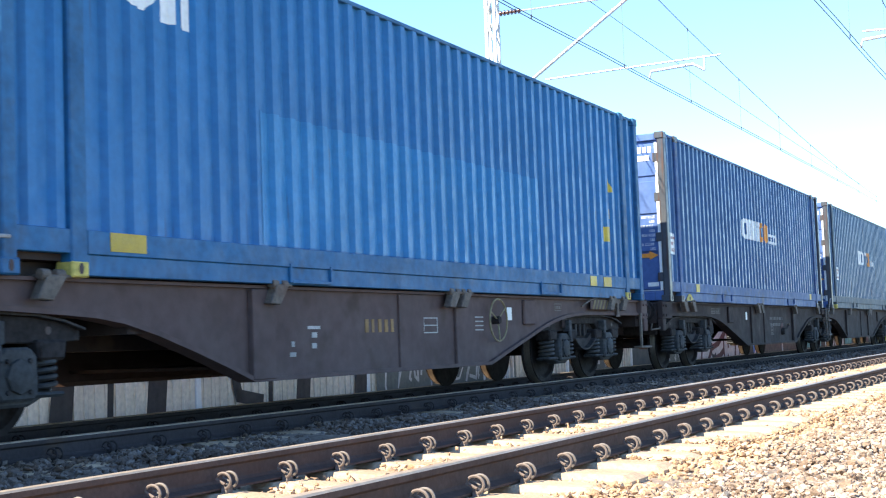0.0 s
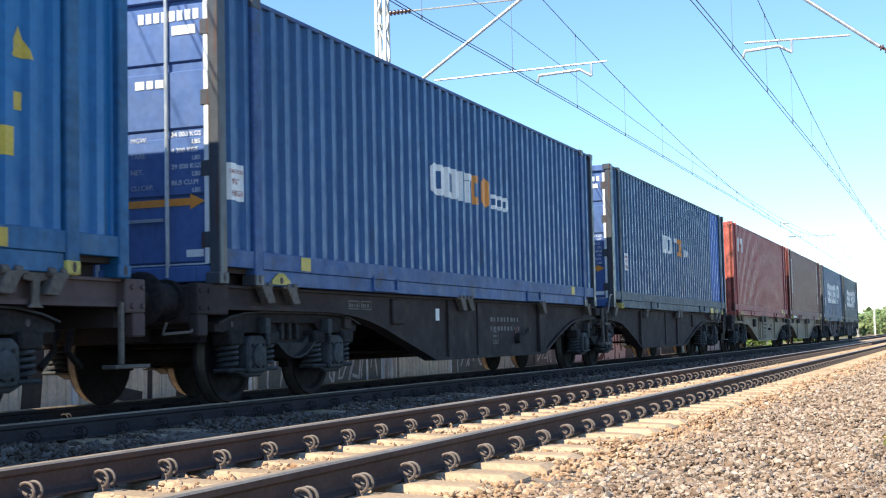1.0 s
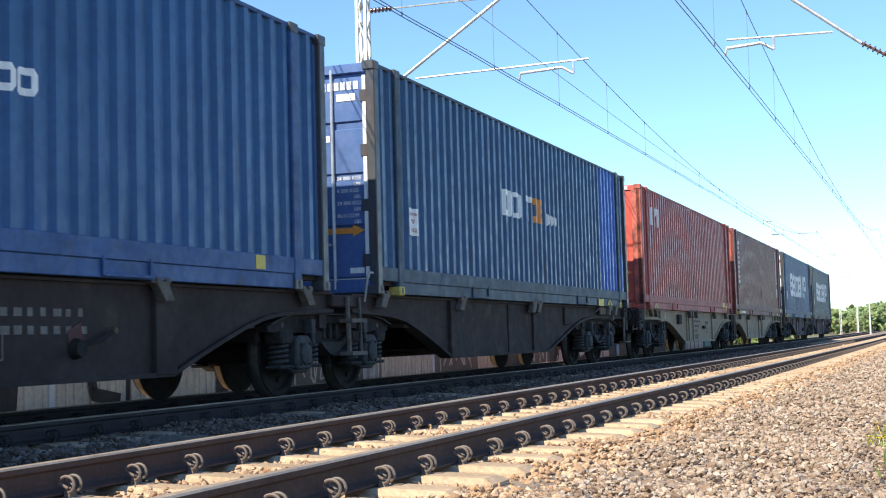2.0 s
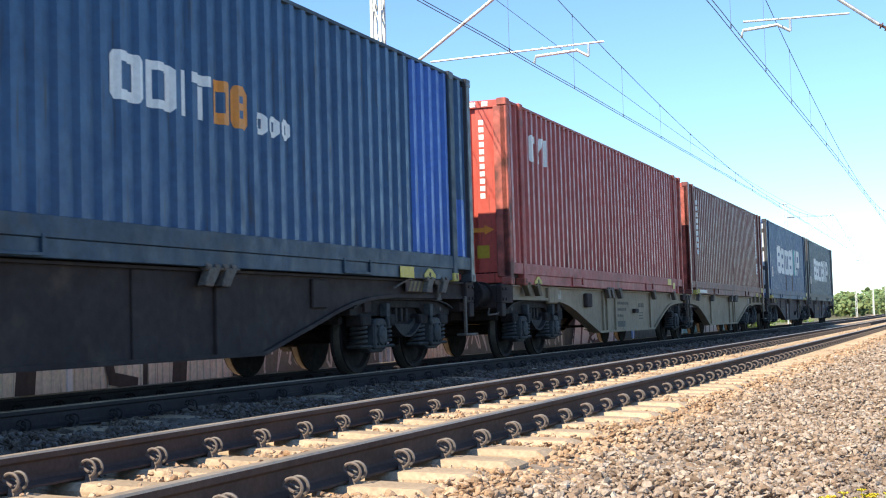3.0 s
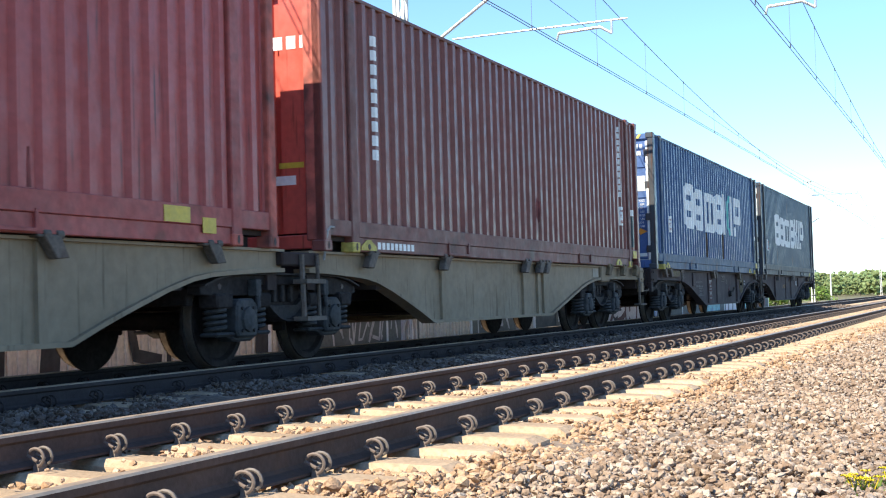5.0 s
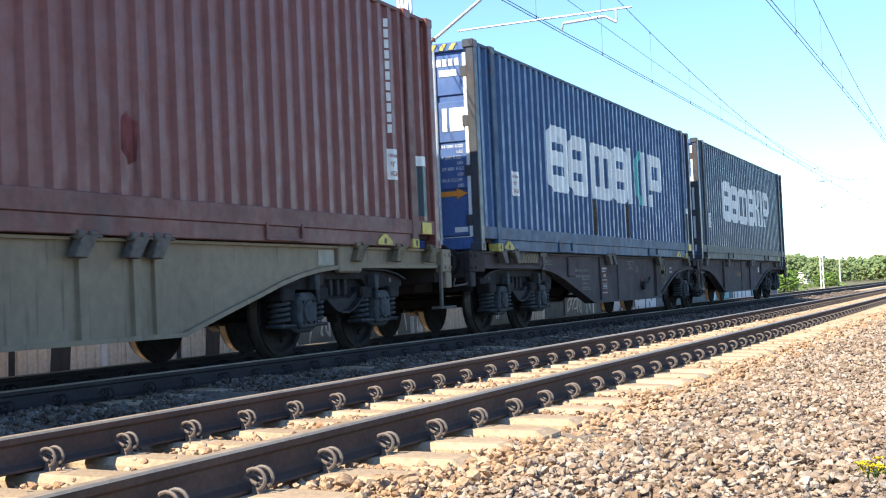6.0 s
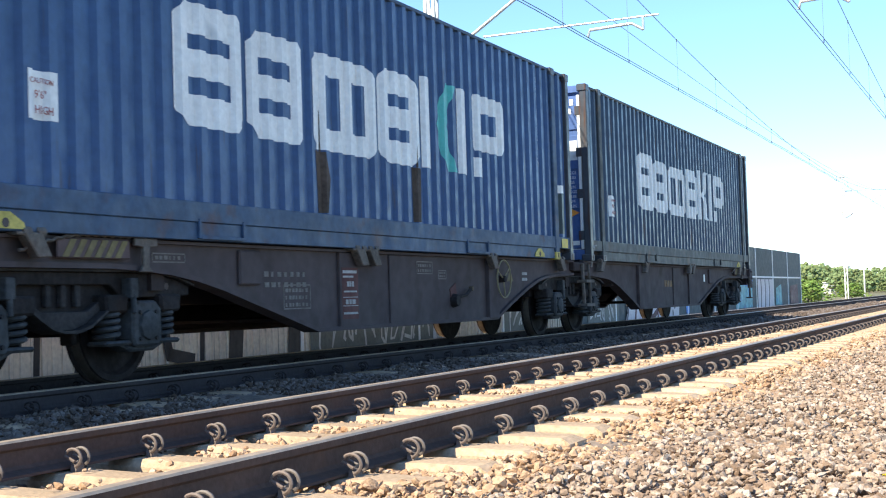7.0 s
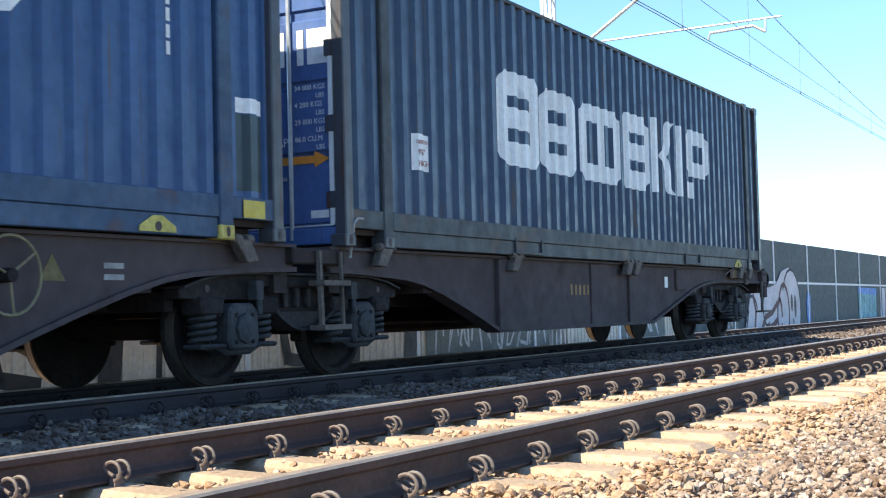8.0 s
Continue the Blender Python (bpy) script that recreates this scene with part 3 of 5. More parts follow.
            part("seal", Shape().box(0.012, 0.05, *sorted((s * 1.085, s * 1.132)), 0.2, 2.72), M["signal_white"], leaf, "pale rubber door seal")
    else:
        e = Shape()
        ys = [-1.04 + 0.416 * k + q for k in range(5) for q in (0.0, 0.31, 0.335, 0.391)] + [1.04]
        vs = []
        for i, yy in enumerate(ys):
            d = 0.10 if i % 4 in (2, 3) and i < len(ys) - 1 else 0.05
            vs += [(d, yy, 0.2), (d, yy, 2.76)]
        for s in (-1, 1):
            part("end_post", Shape().box(0.0, 0.11, *sorted((s * 1.03, s * 1.245)), 0.11, 2.79), M["red_worn" if near_end == "red_bright" else near_end], c, bevel=0.02)
        e.add(vs, [(2 * i, 2 * i + 2, 2 * i + 3, 2 * i + 1) for i in range(len(ys) - 1)])
        part("end_wall", e, M[near_end], c)
    part("end_header", Shape().box(0.02, 0.14, -1.15, 1.15, 2.76, 2.88), M[near_end], c, bevel=0.01)
    part("end_sill", Shape().box(0.02, 0.14, -1.15, 1.15, 0.03, 0.18), M[near_end], c, bevel=0.01)
    e = Shape()
    vs = []
    for i in range(33):
        d = L45 - (0.05 if (i // 2) % 2 else 0.10)
        vs += [(d, -1.12 + 0.07 * i, 0.15), (d, -1.12 + 0.07 * i, 2.78)]
    e.add(vs, [(2 * i, 2 * i + 2, 2 * i + 3, 2 * i + 1) for i in range(32)])
    part("end_wall", e, M[body], c)
    for nm, mat, polys, lab in patches:
        for p in polys:
            part(nm, decal(Shape(), p), M[mat], c, lab)
    return c


def scale_marks(u0, z0, count, w=0.05, h=0.10, gap=0.135):
    """A column of plain white bars in place of a container number."""
    return [rect(u0, u0 + w, z0 - i * gap, z0 - i * gap + h) for i in range(count)]


def slotted(u0, u1, z0, z1, cut, edge, across=(), posts=(), side=0.22):
    """A block with cut corners and open slots; across: heights of cross bars, posts: places of inner posts."""
    out = [[(u0, z1 - edge), (u1, z1 - edge), (u1, z1 - cut), (u1 - cut, z1), (u0 + cut, z1), (u0, z1 - cut)],
           [(u0 + cut, z0), (u1 - cut, z0), (u1, z0 + cut), (u1, z0 + edge), (u0, z0 + edge), (u0, z0 + cut)]]
    out += [rect(a, a + side, z0 + edge, z1 - edge) for a in (u0, *posts, u1 - side)]
    return out + [rect(u0 + side, u1 - side, a, b) for a, b in across]


def big_mark(u, z, k):
    """A large white mark of slotted blocks and posts with a teal chevron. u, z: lower left; k: scale."""
    white = slotted(0.0, 1.06, 0.0, 1.06, 0.13, 0.27, ((0.42, 0.66),), side=0.20)
    white += slotted(1.13, 2.15, 0.0, 1.0, 0.13, 0.24, ((0.38, 0.60),), side=0.22)
    white += slotted(2.30, 3.70, 0.0, 0.98, 0.10, 0.22, (), (2.87,), 0.27)
    white += slotted(3.82, 4.82, 0.0, 1.04, 0.13, 0.26, ((0.40, 0.64),), side=0.20)
    white += [rect(4.96, 5.22, 0.02, 1.10), rect(6.06, 6.34, 0.03, 1.10), rect(6.50, 6.80, 0.03, 0.28)]
    white += slotted(6.50, 7.62, 0.37, 1.10, 0.12, 0.23, side=0.30)
    teal = [[(5.64, 1.1), (5.94, 1.1), (5.63, 0.57), (5.33, 0.57)], [(5.33, 0.57), (5.63, 0.57), (5.94, 0.03), (5.64, 0.03)]]
    return [[(u + k * x, z + k * y) for x, y in p] for p in white], [[(u + k * x, z + k * y) for x, y in p] for p in teal]


def small_mark(u, z):
    """White slotted blocks and posts, two orange slotted blocks and three small white rings."""
    white = slotted(0.0, 0.42, 0, 0.42, 0.05, 0.09, side=0.11) + slotted(0.50, 0.94, 0, 0.42, 0.04, 0.08, side=0.12)
    white += [rect(1.03, 1.15, 0, 0.42), rect(1.33, 1.45, 0, 0.31), rect(1.21, 1.54, 0.32, 0.42)]
    for a in (2.40, 2.66, 2.92):
        white += slotted(a, a + 0.22, 0.0, 0.22, 0.05, 0.06, side=0.065)
    orange = slotted(1.58, 1.90, 0, 0.42, 0.06, 0.11, side=0.10) + slotted(1.96, 2.28, 0, 0.42, 0.06, 0.10, ((0.18, 0.25),), side=0.10)
    return [[(u + x, z + y) for x, y in p] for p in white], [[(u + x, z + y) for x, y in p] for p in orange]


caution = lambda u, z: [("caution_label", "white_mark", [rect(u, u + 0.32, z, z + 0.36)], "white height warning label")]

UW, UO = small_mark(5.53, 1.38)
VW, VO = small_mark(5.18, 1.38)
BW, BT = big_mark(3.27, 1.0, 1.01)
CW, CT = big_mark(3.24, 1.02, 1.0)

FLEET = []
FLEET.append(container("bright blue corrugated steel container riding on a flat wagon", "blue_bright", "blue_bright_rail", "blue_bright_rail", "blue_bright", False))
FLEET.append(container("bright blue corrugated container with a faded lighter side patch", "blue_bright", "blue_bright_rail", "blue_bright_rail", "blue_bright", False, [
    ("faded_patch", "blue_faded", [[(3.12, 0.36), (9.62, 0.36), (9.62, 1.54), (3.12, 1.54)]], "lighter blue faded paint patch"),
    ("white_mark", "white_mark", [rect(1.30, 1.70, 2.12, 2.6, 0.1), rect(1.77, 1.95, 2.07, 2.6), rect(2.02, 2.18, 2.06, 2.6)], "white painted bars"),
    ("number_bar", "white_mark", scale_marks(12.05, 2.35, 11), "small white bar"),
    ("yellow_triangle", "yellow_mark", [[(12.30, 1.62), (12.55, 1.62), (12.42, 1.86)], rect(12.33, 12.46, 1.22, 1.36), rect(12.1, 12.34, 0.86, 1.08)], "yellow warning stickers")]))
FLEET.append(container("royal blue corrugated container with white and orange lettering bars", "blue_unit", "blue_unit_rail", "post_dirty", "door_blue", True,
                       [("white_mark", "white_mark", UW, "white lettering bars"), ("orange_mark", "orange_mark", UO, "orange lettering bars")] + caution(0.22, 0.82)))
FLEET.append(container("weathered dark blue container with a bright repainted end bay", "blue_dark", "blue_dark_rail", "post_dirty", "door_blue", True, [
    ("repainted_bay", "blue_repaint", [[(11.64, 0.36), (12.87, 0.36), (12.87, 2.84), (11.64, 2.84)], [(13.06, 0.36), (13.58, 0.36), (13.58, 1.15), (13.06, 1.15)]], "bright cobalt blue repainted bay"),
    ("white_mark", "white_mark", VW, "white lettering bars"), ("orange_mark", "orange_mark", VO, "orange lettering bars"),
    ("number_bar", "white_mark", scale_marks(12.34, 2.62, 11, 0.035, 0.10, 0.125) + scale_marks(12.60, 2.62, 4, 0.03, 0.08, 0.11), "small white bar")] + caution(1.13, 0.80)))
FLEET.append(container("faded oxide red container with white lettering shapes", "red", "red_rail", "red_worn", "red_bright", False, [
    ("white_mark", "white_mark", [rect(1.35, 1.46, 2.03, 2.48, 0.03), rect(1.50, 1.64, 2.36, 2.48), rect(1.50, 1.62, 2.04, 2.14),
                                  [(1.69, 2.03), (1.80, 2.03), (2.02, 2.48), (1.91, 2.48)], rect(2.12, 2.23, 2.03, 2.48)], "white lettering shapes"),
    ("grime_streak", "grime", [[(u, 0.36), (u + 0.05, 0.36), (u + 0.035, h), (u + 0.015, h)] for u, h in ((4.62, 0.62), (5.42, 1.15), (5.62, 0.86), (5.72, 1.10), (7.1, 0.55), (8.75, 0.7), (10.15, 0.66), (2.6, 0.9), (3.3, 0.6))], "dark grime streaks")]))
FLEET.append(container("brown red corrugated container with a column of white bars", "brown", "brown_rail", "brown", "red_bright", False, [
    ("grime_patch", "grime", [[(7.24, 0.72), (7.38, 0.60), (7.48, 0.64), (7.50, 0.96), (7.36, 1.05), (7.26, 0.98)], [(5.1, 0.36), (5.14, 0.36), (5.13, 0.72)]], "dark grime patch"),
    ("number_bar", "white_mark", scale_marks(1.36, 2.40, 9, 0.10, 0.12, 0.165), "white bar"),
    ("number_bar", "white_mark", scale_marks(12.46, 2.6, 11, 0.045, 0.10, 0.125), "small white bar")] + [("end_label", "white_mark", [rect(13.20, 13.54, 1.02, 1.14)], "white end label"), ("dark_panel", "panel_dark", [rect(13.20, 13.54, 0.40, 1.01)], "dark glossy panel")] + caution(12.34, 0.8)))
FLEET.append(container("sea blue corrugated container with a large white mark", "blue_sea", "blue_sea_rail", "post_dirty", "door_blue", True, [
    ("white_mark", "white_mark", BW, "large white bars and blocks"), ("teal_mark", "teal_mark", BT, "teal slanted block"),
    ("number_bar", "white_mark", scale_marks(12.39, 2.6, 11, 0.045, 0.10, 0.125), "small white bar"),
    ("rust_streak", "rust_mark", [[(5.65, 0.36), (5.86, 0.36), (5.92, 0.70), (5.84, 0.98), (5.62, 0.98)], [(8.0, 0.36), (8.13, 0.36), (8.16, 0.99), (7.99, 1.0)], [(5.76, 0.98), (5.80, 0.98), (5.79, 1.4), (5.77, 1.4)], [(8.05, 1.0), (8.09, 1.0), (8.08, 1.25), (8.07, 1.25)]], "brown rust streaks"),
    ("end_label", "white_mark", [rect(13.20, 13.54, 1.02, 1.14)], "white end label"), ("dark_panel", "panel_dark", [rect(13.20, 13.54, 0.40, 1.01)], "dark glossy panel")] + caution(1.43, 0.83)))
FLEET.append(container("worn sea blue container with rust stains and a large white mark", "blue_sea_old", "blue_sea_old_rail", "post_dirty", "door_blue", True, [
    ("white_mark", "white_mark", CW + CT, "large white bars and blocks")] + caution(1.32, 0.79)))
START = [-8.480, 6.410, 21.605, 36.730, 52.102, 66.848, 82.030, 96.702]
DECK, SPEED, EASE = 1.145, 10.922, -0.0201


def gone(t):
    """How far the train has run at t seconds."""
    return SPEED * t + EASE * t * t / 2

# ---- wagons ----
JOINT = 14.31
BELLY = [(-0.20, 0.925), (2.4, 0.925), (2.8, 0.91), (3.2, 0.88), (3.6, 0.825), (4.0, 0.745), (4.5, 0.62), (5.1, 0.475), (5.72, 0.32), (10.68, 0.32),
         (11.10, 0.465), (11.53, 0.60), (11.99, 0.735), (12.39, 0.83), (12.70, 0.872), (13.05, 0.895), (13.6, 0.92), (14.05, 0.93)]


def half_frame(w, mirror, mat, green, reach):
    """One half of the articulated wagon: two fish-belly side sills, centre beam and cross members."""
    X = (lambda u: 2 * JOINT - u) if mirror else (lambda u: u)
    top = 1.125
    for sign in (-1, 1):
        poly = [(X(u), z) for u, z in BELLY] + [(X(14.05), top), (X(-0.20), top)]
        sill = part("side_sill", Shape().prism(poly, sign * 1.12, sign * 1.10), mat, w)
        fl = Shape()
        fl.box(*sorted((X(-0.20), X(14.05))), *sorted((sign * 1.165, sign * 0.95)), top - 0.004, top + 0.022)
        for (a, za), (b, zb) in zip(BELLY, BELLY[1:]):
            fl.prism([(X(a), za - 0.014), (X(b), zb - 0.014), (X(b), zb + 0.028), (X(a), za + 0.028)], *sorted((sign * 1.165, sign * 0.98)))
        part("flange", fl, mat, sill)
        if green:
            for u in (6.08, 6.38, 7.08, 10.35):
                part("stiffener", Shape().prism([(X(u - 0.05), 0.34), (X(u + 0.05), 0.34), (X(u + 0.06), top - 0.01), (X(u - 0.06), top - 0.01)], *sorted((sign * 1.158, sign * 1.115))), mat, sill)
            part("bracket_block", Shape().box(*sorted((X(2.24), X(2.78))), *sorted((sign * 1.185, sign * 1.10)), 0.86, 1.155), mat, sill, "grimy bracket block", bevel=0.02)
            part("pale_plate", Shape().box(*sorted((X(2.80), X(3.16))), *sorted((sign * 1.128, sign * 1.118)), 0.94, 1.10), M["pale_plate"], sill, "pale worn plate")
        else:
            for u0, u1, deep in ((6.20, 6.64, 0.036), (7.42, 7.98, 0.022), (10.37, 10.72, 0.055)):
                part("stiffener", Shape().prism([(X(u0), 0.325), (X(u1), 0.325), (X(u1), top - 0.01), (X(u0), top - 0.01)], *sorted((sign * (1.12 + deep), sign * 1.115))), mat, sill, bevel=0.008)
            part("shallow_box", Shape().box(*sorted((X(4.28), X(4.64))), *sorted((sign * 1.16, sign * 1.115)), 0.78, 1.10), mat, sill, bevel=0.015)
        for u in (0.31, 1.28, 2.33, 6.10, 6.42, 7.10, 10.35, 12.6) if green and mirror else (0.88, 1.42, 6.50, 6.80, 10.35, 13.2) if not green else (0.88, 1.42, 6.10, 6.42, 7.10, 10.35, 12.6):
            b = Shape()
            for q in (-0.09, 0.06):
                b.tube([(X(u + q), sign * 1.22, top + 0.035), (X(u + q + 0.09), sign * 1.22, top + 0.035)], 0.042, 8)
            b.prism([(X(u - 0.10), top + 0.03), (X(u + 0.10), top + 0.03), (X(u + 0.20), top - 0.14), (X(u + 0.05), top - 0.15)], *sorted((sign * 1.26, sign * 1.17)))
            b.box(*sorted((X(u - 0.16), X(u + 0.14))), *sorted((sign * 1.25, sign * 1.0)), top + 0.01, top + 0.035)
            part("container_latch", b, M["latch_rusty" if green and u < 3 else "bracket"], w, bevel=0.008)
    part("centre_beam", Shape().box(*sorted((X(-0.2), X(14.2))), -0.32, 0.32, 0.62, 1.08), M["wagon_black"], w)
    for u in (-0.08, 3.1, 5.9, 7.3, 9.95, 12.2, 13.9):
        part("cross_member", Shape().box(*sorted((X(u - 0.09), X(u + 0.09))), -1.10, 1.10, 0.74, 1.10), M["wagon_black"], w)
    part("floor_tray", Shape().box(*sorted((X(5.8), X(10.5))), -1.10, 1.10, 0.42, 0.45), M["wagon_black"], w)
    # headstock with end plates, buffers and coupling; reach is the length of the buffers
    part("headstock", Shape().box(*sorted((X(-0.31), X(-0.19))), -1.10, 1.10, 0.78, 1.13), M["wagon_black"], w, bevel=0.015)
    end = mat if mirror else M["wagon_black"]
    for sign in (-1, 1):
        pl = Shape().box(*sorted((X(-0.32), X(-0.02 if mirror else 0.24))), *sorted((sign * 1.20, sign * 1.105)), 0.86, 1.15)
        pl.box(*sorted((X(-0.32), X(-0.14))), *sorted((sign * 1.20, sign * 1.105)), 0.66, 0.86)
        plate = part("end_plate", pl, end, w, bevel=0.012)
        for dx, dz in ((-0.27, 0.92), (-0.27, 1.08), (-0.12, 0.92), (-0.12, 1.08)):
            part("bolt", Shape().lathe([(sign * 1.198, 0.026), (sign * 1.216, 0.022)], (X(dx), 0, dz), "y", 8), end, plate)
        bf = Shape().lathe([(0, 0.19), (0.06, 0.19), (0.06, 0.155), (reach * 0.62, 0.15), (reach * 0.62, 0.115), (reach - 0.04, 0.115), (reach - 0.04, 0.235), (reach - 0.02, 0.245), (reach, 0.22)], (0, 0, 0), "x", 24)
        for i, (x, y, z) in enumerate(bf.v):
            bf.v[i] = (X(-0.31 - x), y + sign * 0.875, z + 1.0)
        part("buffer", bf, M["bogie"], w, smooth=True)
        if mirror:
            st = Shape().box(*sorted((X(0.05), X(0.0))), *sorted((sign * 1.21, sign * 1.17)), 0.43, 0.95)
            st.box(*sorted((X(0.20), X(-0.30))), *sorted((sign * 1.26, sign * 1.12)), 0.395, 0.43)
            part("step", st, M["bracket"], w, bevel=0.008)
        if not mirror:
            part("grab_rail", Shape().tube([(-0.18, sign * 1.14, 0.84), (-0.34, sign * 1.14, 0.70), (-0.80, sign * 1.14, 0.68), (-0.74, sign * 1.14, 0.78)], 0.014, 6), M["bracket"], w)
    hook = Shape().box(*sorted((X(-0.30 - reach), X(-0.3))), -0.05, 0.05, 0.93, 1.06)
    hook.tube([(X(-0.32), 0.25, 0.9), (X(-0.48), 0.27, 0.62), (X(-0.64), 0.27, 0.72)], 0.03, 8)
    hook.tube([(X(-0.48), 0.0, 0.95), (X(-0.64), 0.0, 0.55), (X(-0.44), 0.0, 0.40)], 0.035, 8)
    part("coupling", hook, M["bogie"], w, smooth=True)


def bogie(w, u):
    """A two-axle freight bogie: box side frames with a dished middle, coil-sprung axle boxes."""
    b = part("bogie", Shape().box(u - 0.22, u + 0.22, -0.95, 0.95, 0.55, 0.80),
             M["bogie"], w, "greasy dark steel bogie", bevel=0.01)
    for q in (-1.52, 1.52):
        part("end_transom", Shape().box(u + q - 0.05, u + q + 0.05, -0.9, 0.9, 0.60, 0.76), M["bogie"], b, bevel=0.01)
    top = [(-1.60, 0.775), (-1.38, 0.835), (-1.10, 0.875), (-0.70, 0.890), (0.70, 0.890), (1.10, 0.875), (1.38, 0.835), (1.60, 0.775)]
    under = [(-1.60, 0.70), (-1.30, 0.685), (-0.66, 0.69), (-0.52, 0.79), (0.52, 0.79), (0.66, 0.69), (1.30, 0.685), (1.60, 0.70)]
    dish = [(-0.66, 0.69), (-0.50, 0.645), (-0.36, 0.555), (-0.22, 0.480), (-0.08, 0.445), (0.08, 0.445), (0.22, 0.480), (0.36, 0.555), (0.50, 0.645), (0.66, 0.69)]
    for sign in (-1, 1):
        girder = Shape().prism([(u + x, z) for x, z in under + top[::-1]], sign * 1.06, sign * 0.92)
        fr = part("side_frame", girder, M["bogie"], b, bevel=0.008)
        web = Shape().prism([(u + x, z) for x, z in dish + [(0.52, 0.79), (-0.52, 0.79)]], sign * 0.985, sign * 0.965)
        part("web", web, M["bogie"], fr)
        low = Shape().prism([(u + x, z) for x, z in dish + [(0.40, 0.66), (0.26, 0.585), (-0.26, 0.585), (-0.40, 0.66)]], sign * 1.045, sign * 0.95)
        part("dished_plate", low, M["frame_steel"], fr, bevel=0.006)
        for line, t, name in ((top, 0.018, "top_flange"), (dish, -0.024, "lower_flange")):
            fl = Shape()
            for (x0, z0), (x1, z1) in zip(line, line[1:]):
                fl.prism([(u + x0, z0), (u + x1, z1), (u + x1, z1 + t), (u + x0, z0 + t)], *sorted((sign * 1.115, sign * 0.88)))
            part(name, fl, M["frame_steel"], fr)
        for x in (-0.17, 0.0, 0.17):
            part("rib", Shape().box(u + x - 0.03, u + x + 0.03, *sorted((sign * 1.035, sign * 0.985)), 0.62, 0.80), M["frame_steel"], fr, bevel=0.008)
        for x in (-1.27, 1.27):
            # Dark disc in place of a real opening's inner shade.
            part("hole", Shape().lathe([(sign * 1.061, 0.030), (sign * 1.064, 0.030)], (u + x, 0, 0.775), "y", 12), M["hole_dark"], fr)
        for x in (-0.9, 0.9):
            ab = Shape().prism([(u + x - 0.16, 0.29), (u + x + 0.16, 0.29), (u + x + 0.20, 0.36), (u + x + 0.19, 0.60), (u + x + 0.12, 0.66), (u + x - 0.12, 0.66), (u + x - 0.19, 0.60), (u + x - 0.20, 0.36)], *sorted((sign * 1.14, sign * 0.86)))
            ab.box(u + x - 0.50, u + x + 0.50, *sorted((sign * 1.11, sign * 0.90)), 0.305, 0.345)
            ab.prism([(u + x - 0.30, 0.31), (u + x + 0.30, 0.31), (u + x + 0.15, 0.25), (u + x - 0.15, 0.25)], *sorted((sign * 1.09, sign * 0.92)))
            box = part("axle_box", ab, M["axle_steel"], b, bevel=0.02)
            part("axle_cap", Shape().lathe([(sign * 1.14, 0.125), (sign * 1.165, 0.120), (sign * 1.178, 0.08), (sign * 1.180, 0.04)], (u + x, 0, 0.46), "y", 8), M["axle_steel"], box, smooth=True)
            for k in range(4):
                a = radians(45 + 90 * k)
                part("bolt", Shape().lathe([(sign * 1.135, 0.020), (sign * 1.158, 0.018)], (u + x + 0.150 * math.cos(a), 0, 0.46 + 0.150 * math.sin(a)), "y", 6), M["frame_steel"], box)
            for q in (-0.36, 0.36):
                coil = [(u + x + q + 0.098 * math.cos(a * 0.7), sign * 1.0 + 0.098 * math.sin(a * 0.7), 0.352 + 0.0060 * a) for a in range(40)]
                part("spring", Shape().tube(coil, 0.021, 6), M["axle_steel"], box, smooth=True)
                part("spring_cap", Shape().prism([(u + x + q - 0.13, 0.565), (u + x + q + 0.13, 0.565), (u + x + q + 0.15, 0.71), (u + x + q - 0.15, 0.71)], *sorted((sign * 1.12, sign * 0.90))), M["bogie"], box, bevel=0.02)
            inner = -0.19 if x > 0 else 0.19
            lk = Shape().tube([(u + x + inner, sign * 1.13, 0.84), (u + x + inner, sign * 1.15, 0.56)], 0.026, 8)
            lk.box(u + x + inner - 0.05, u + x + inner + 0.05, *sorted((sign * 1.16, sign * 1.06)), 0.68, 0.84)
            part("damper_link", lk, M["axle_steel"], box, bevel=0.008)
        for q in (-0.39, 0.39):
            part("brake_shoe", Shape().box(u + q - 0.03, u + q + 0.03, *sorted((sign * 0.82, sign * 0.68)), 0.32, 0.62), M["bogie"], b, bevel=0.015)


WHEELSETS = []


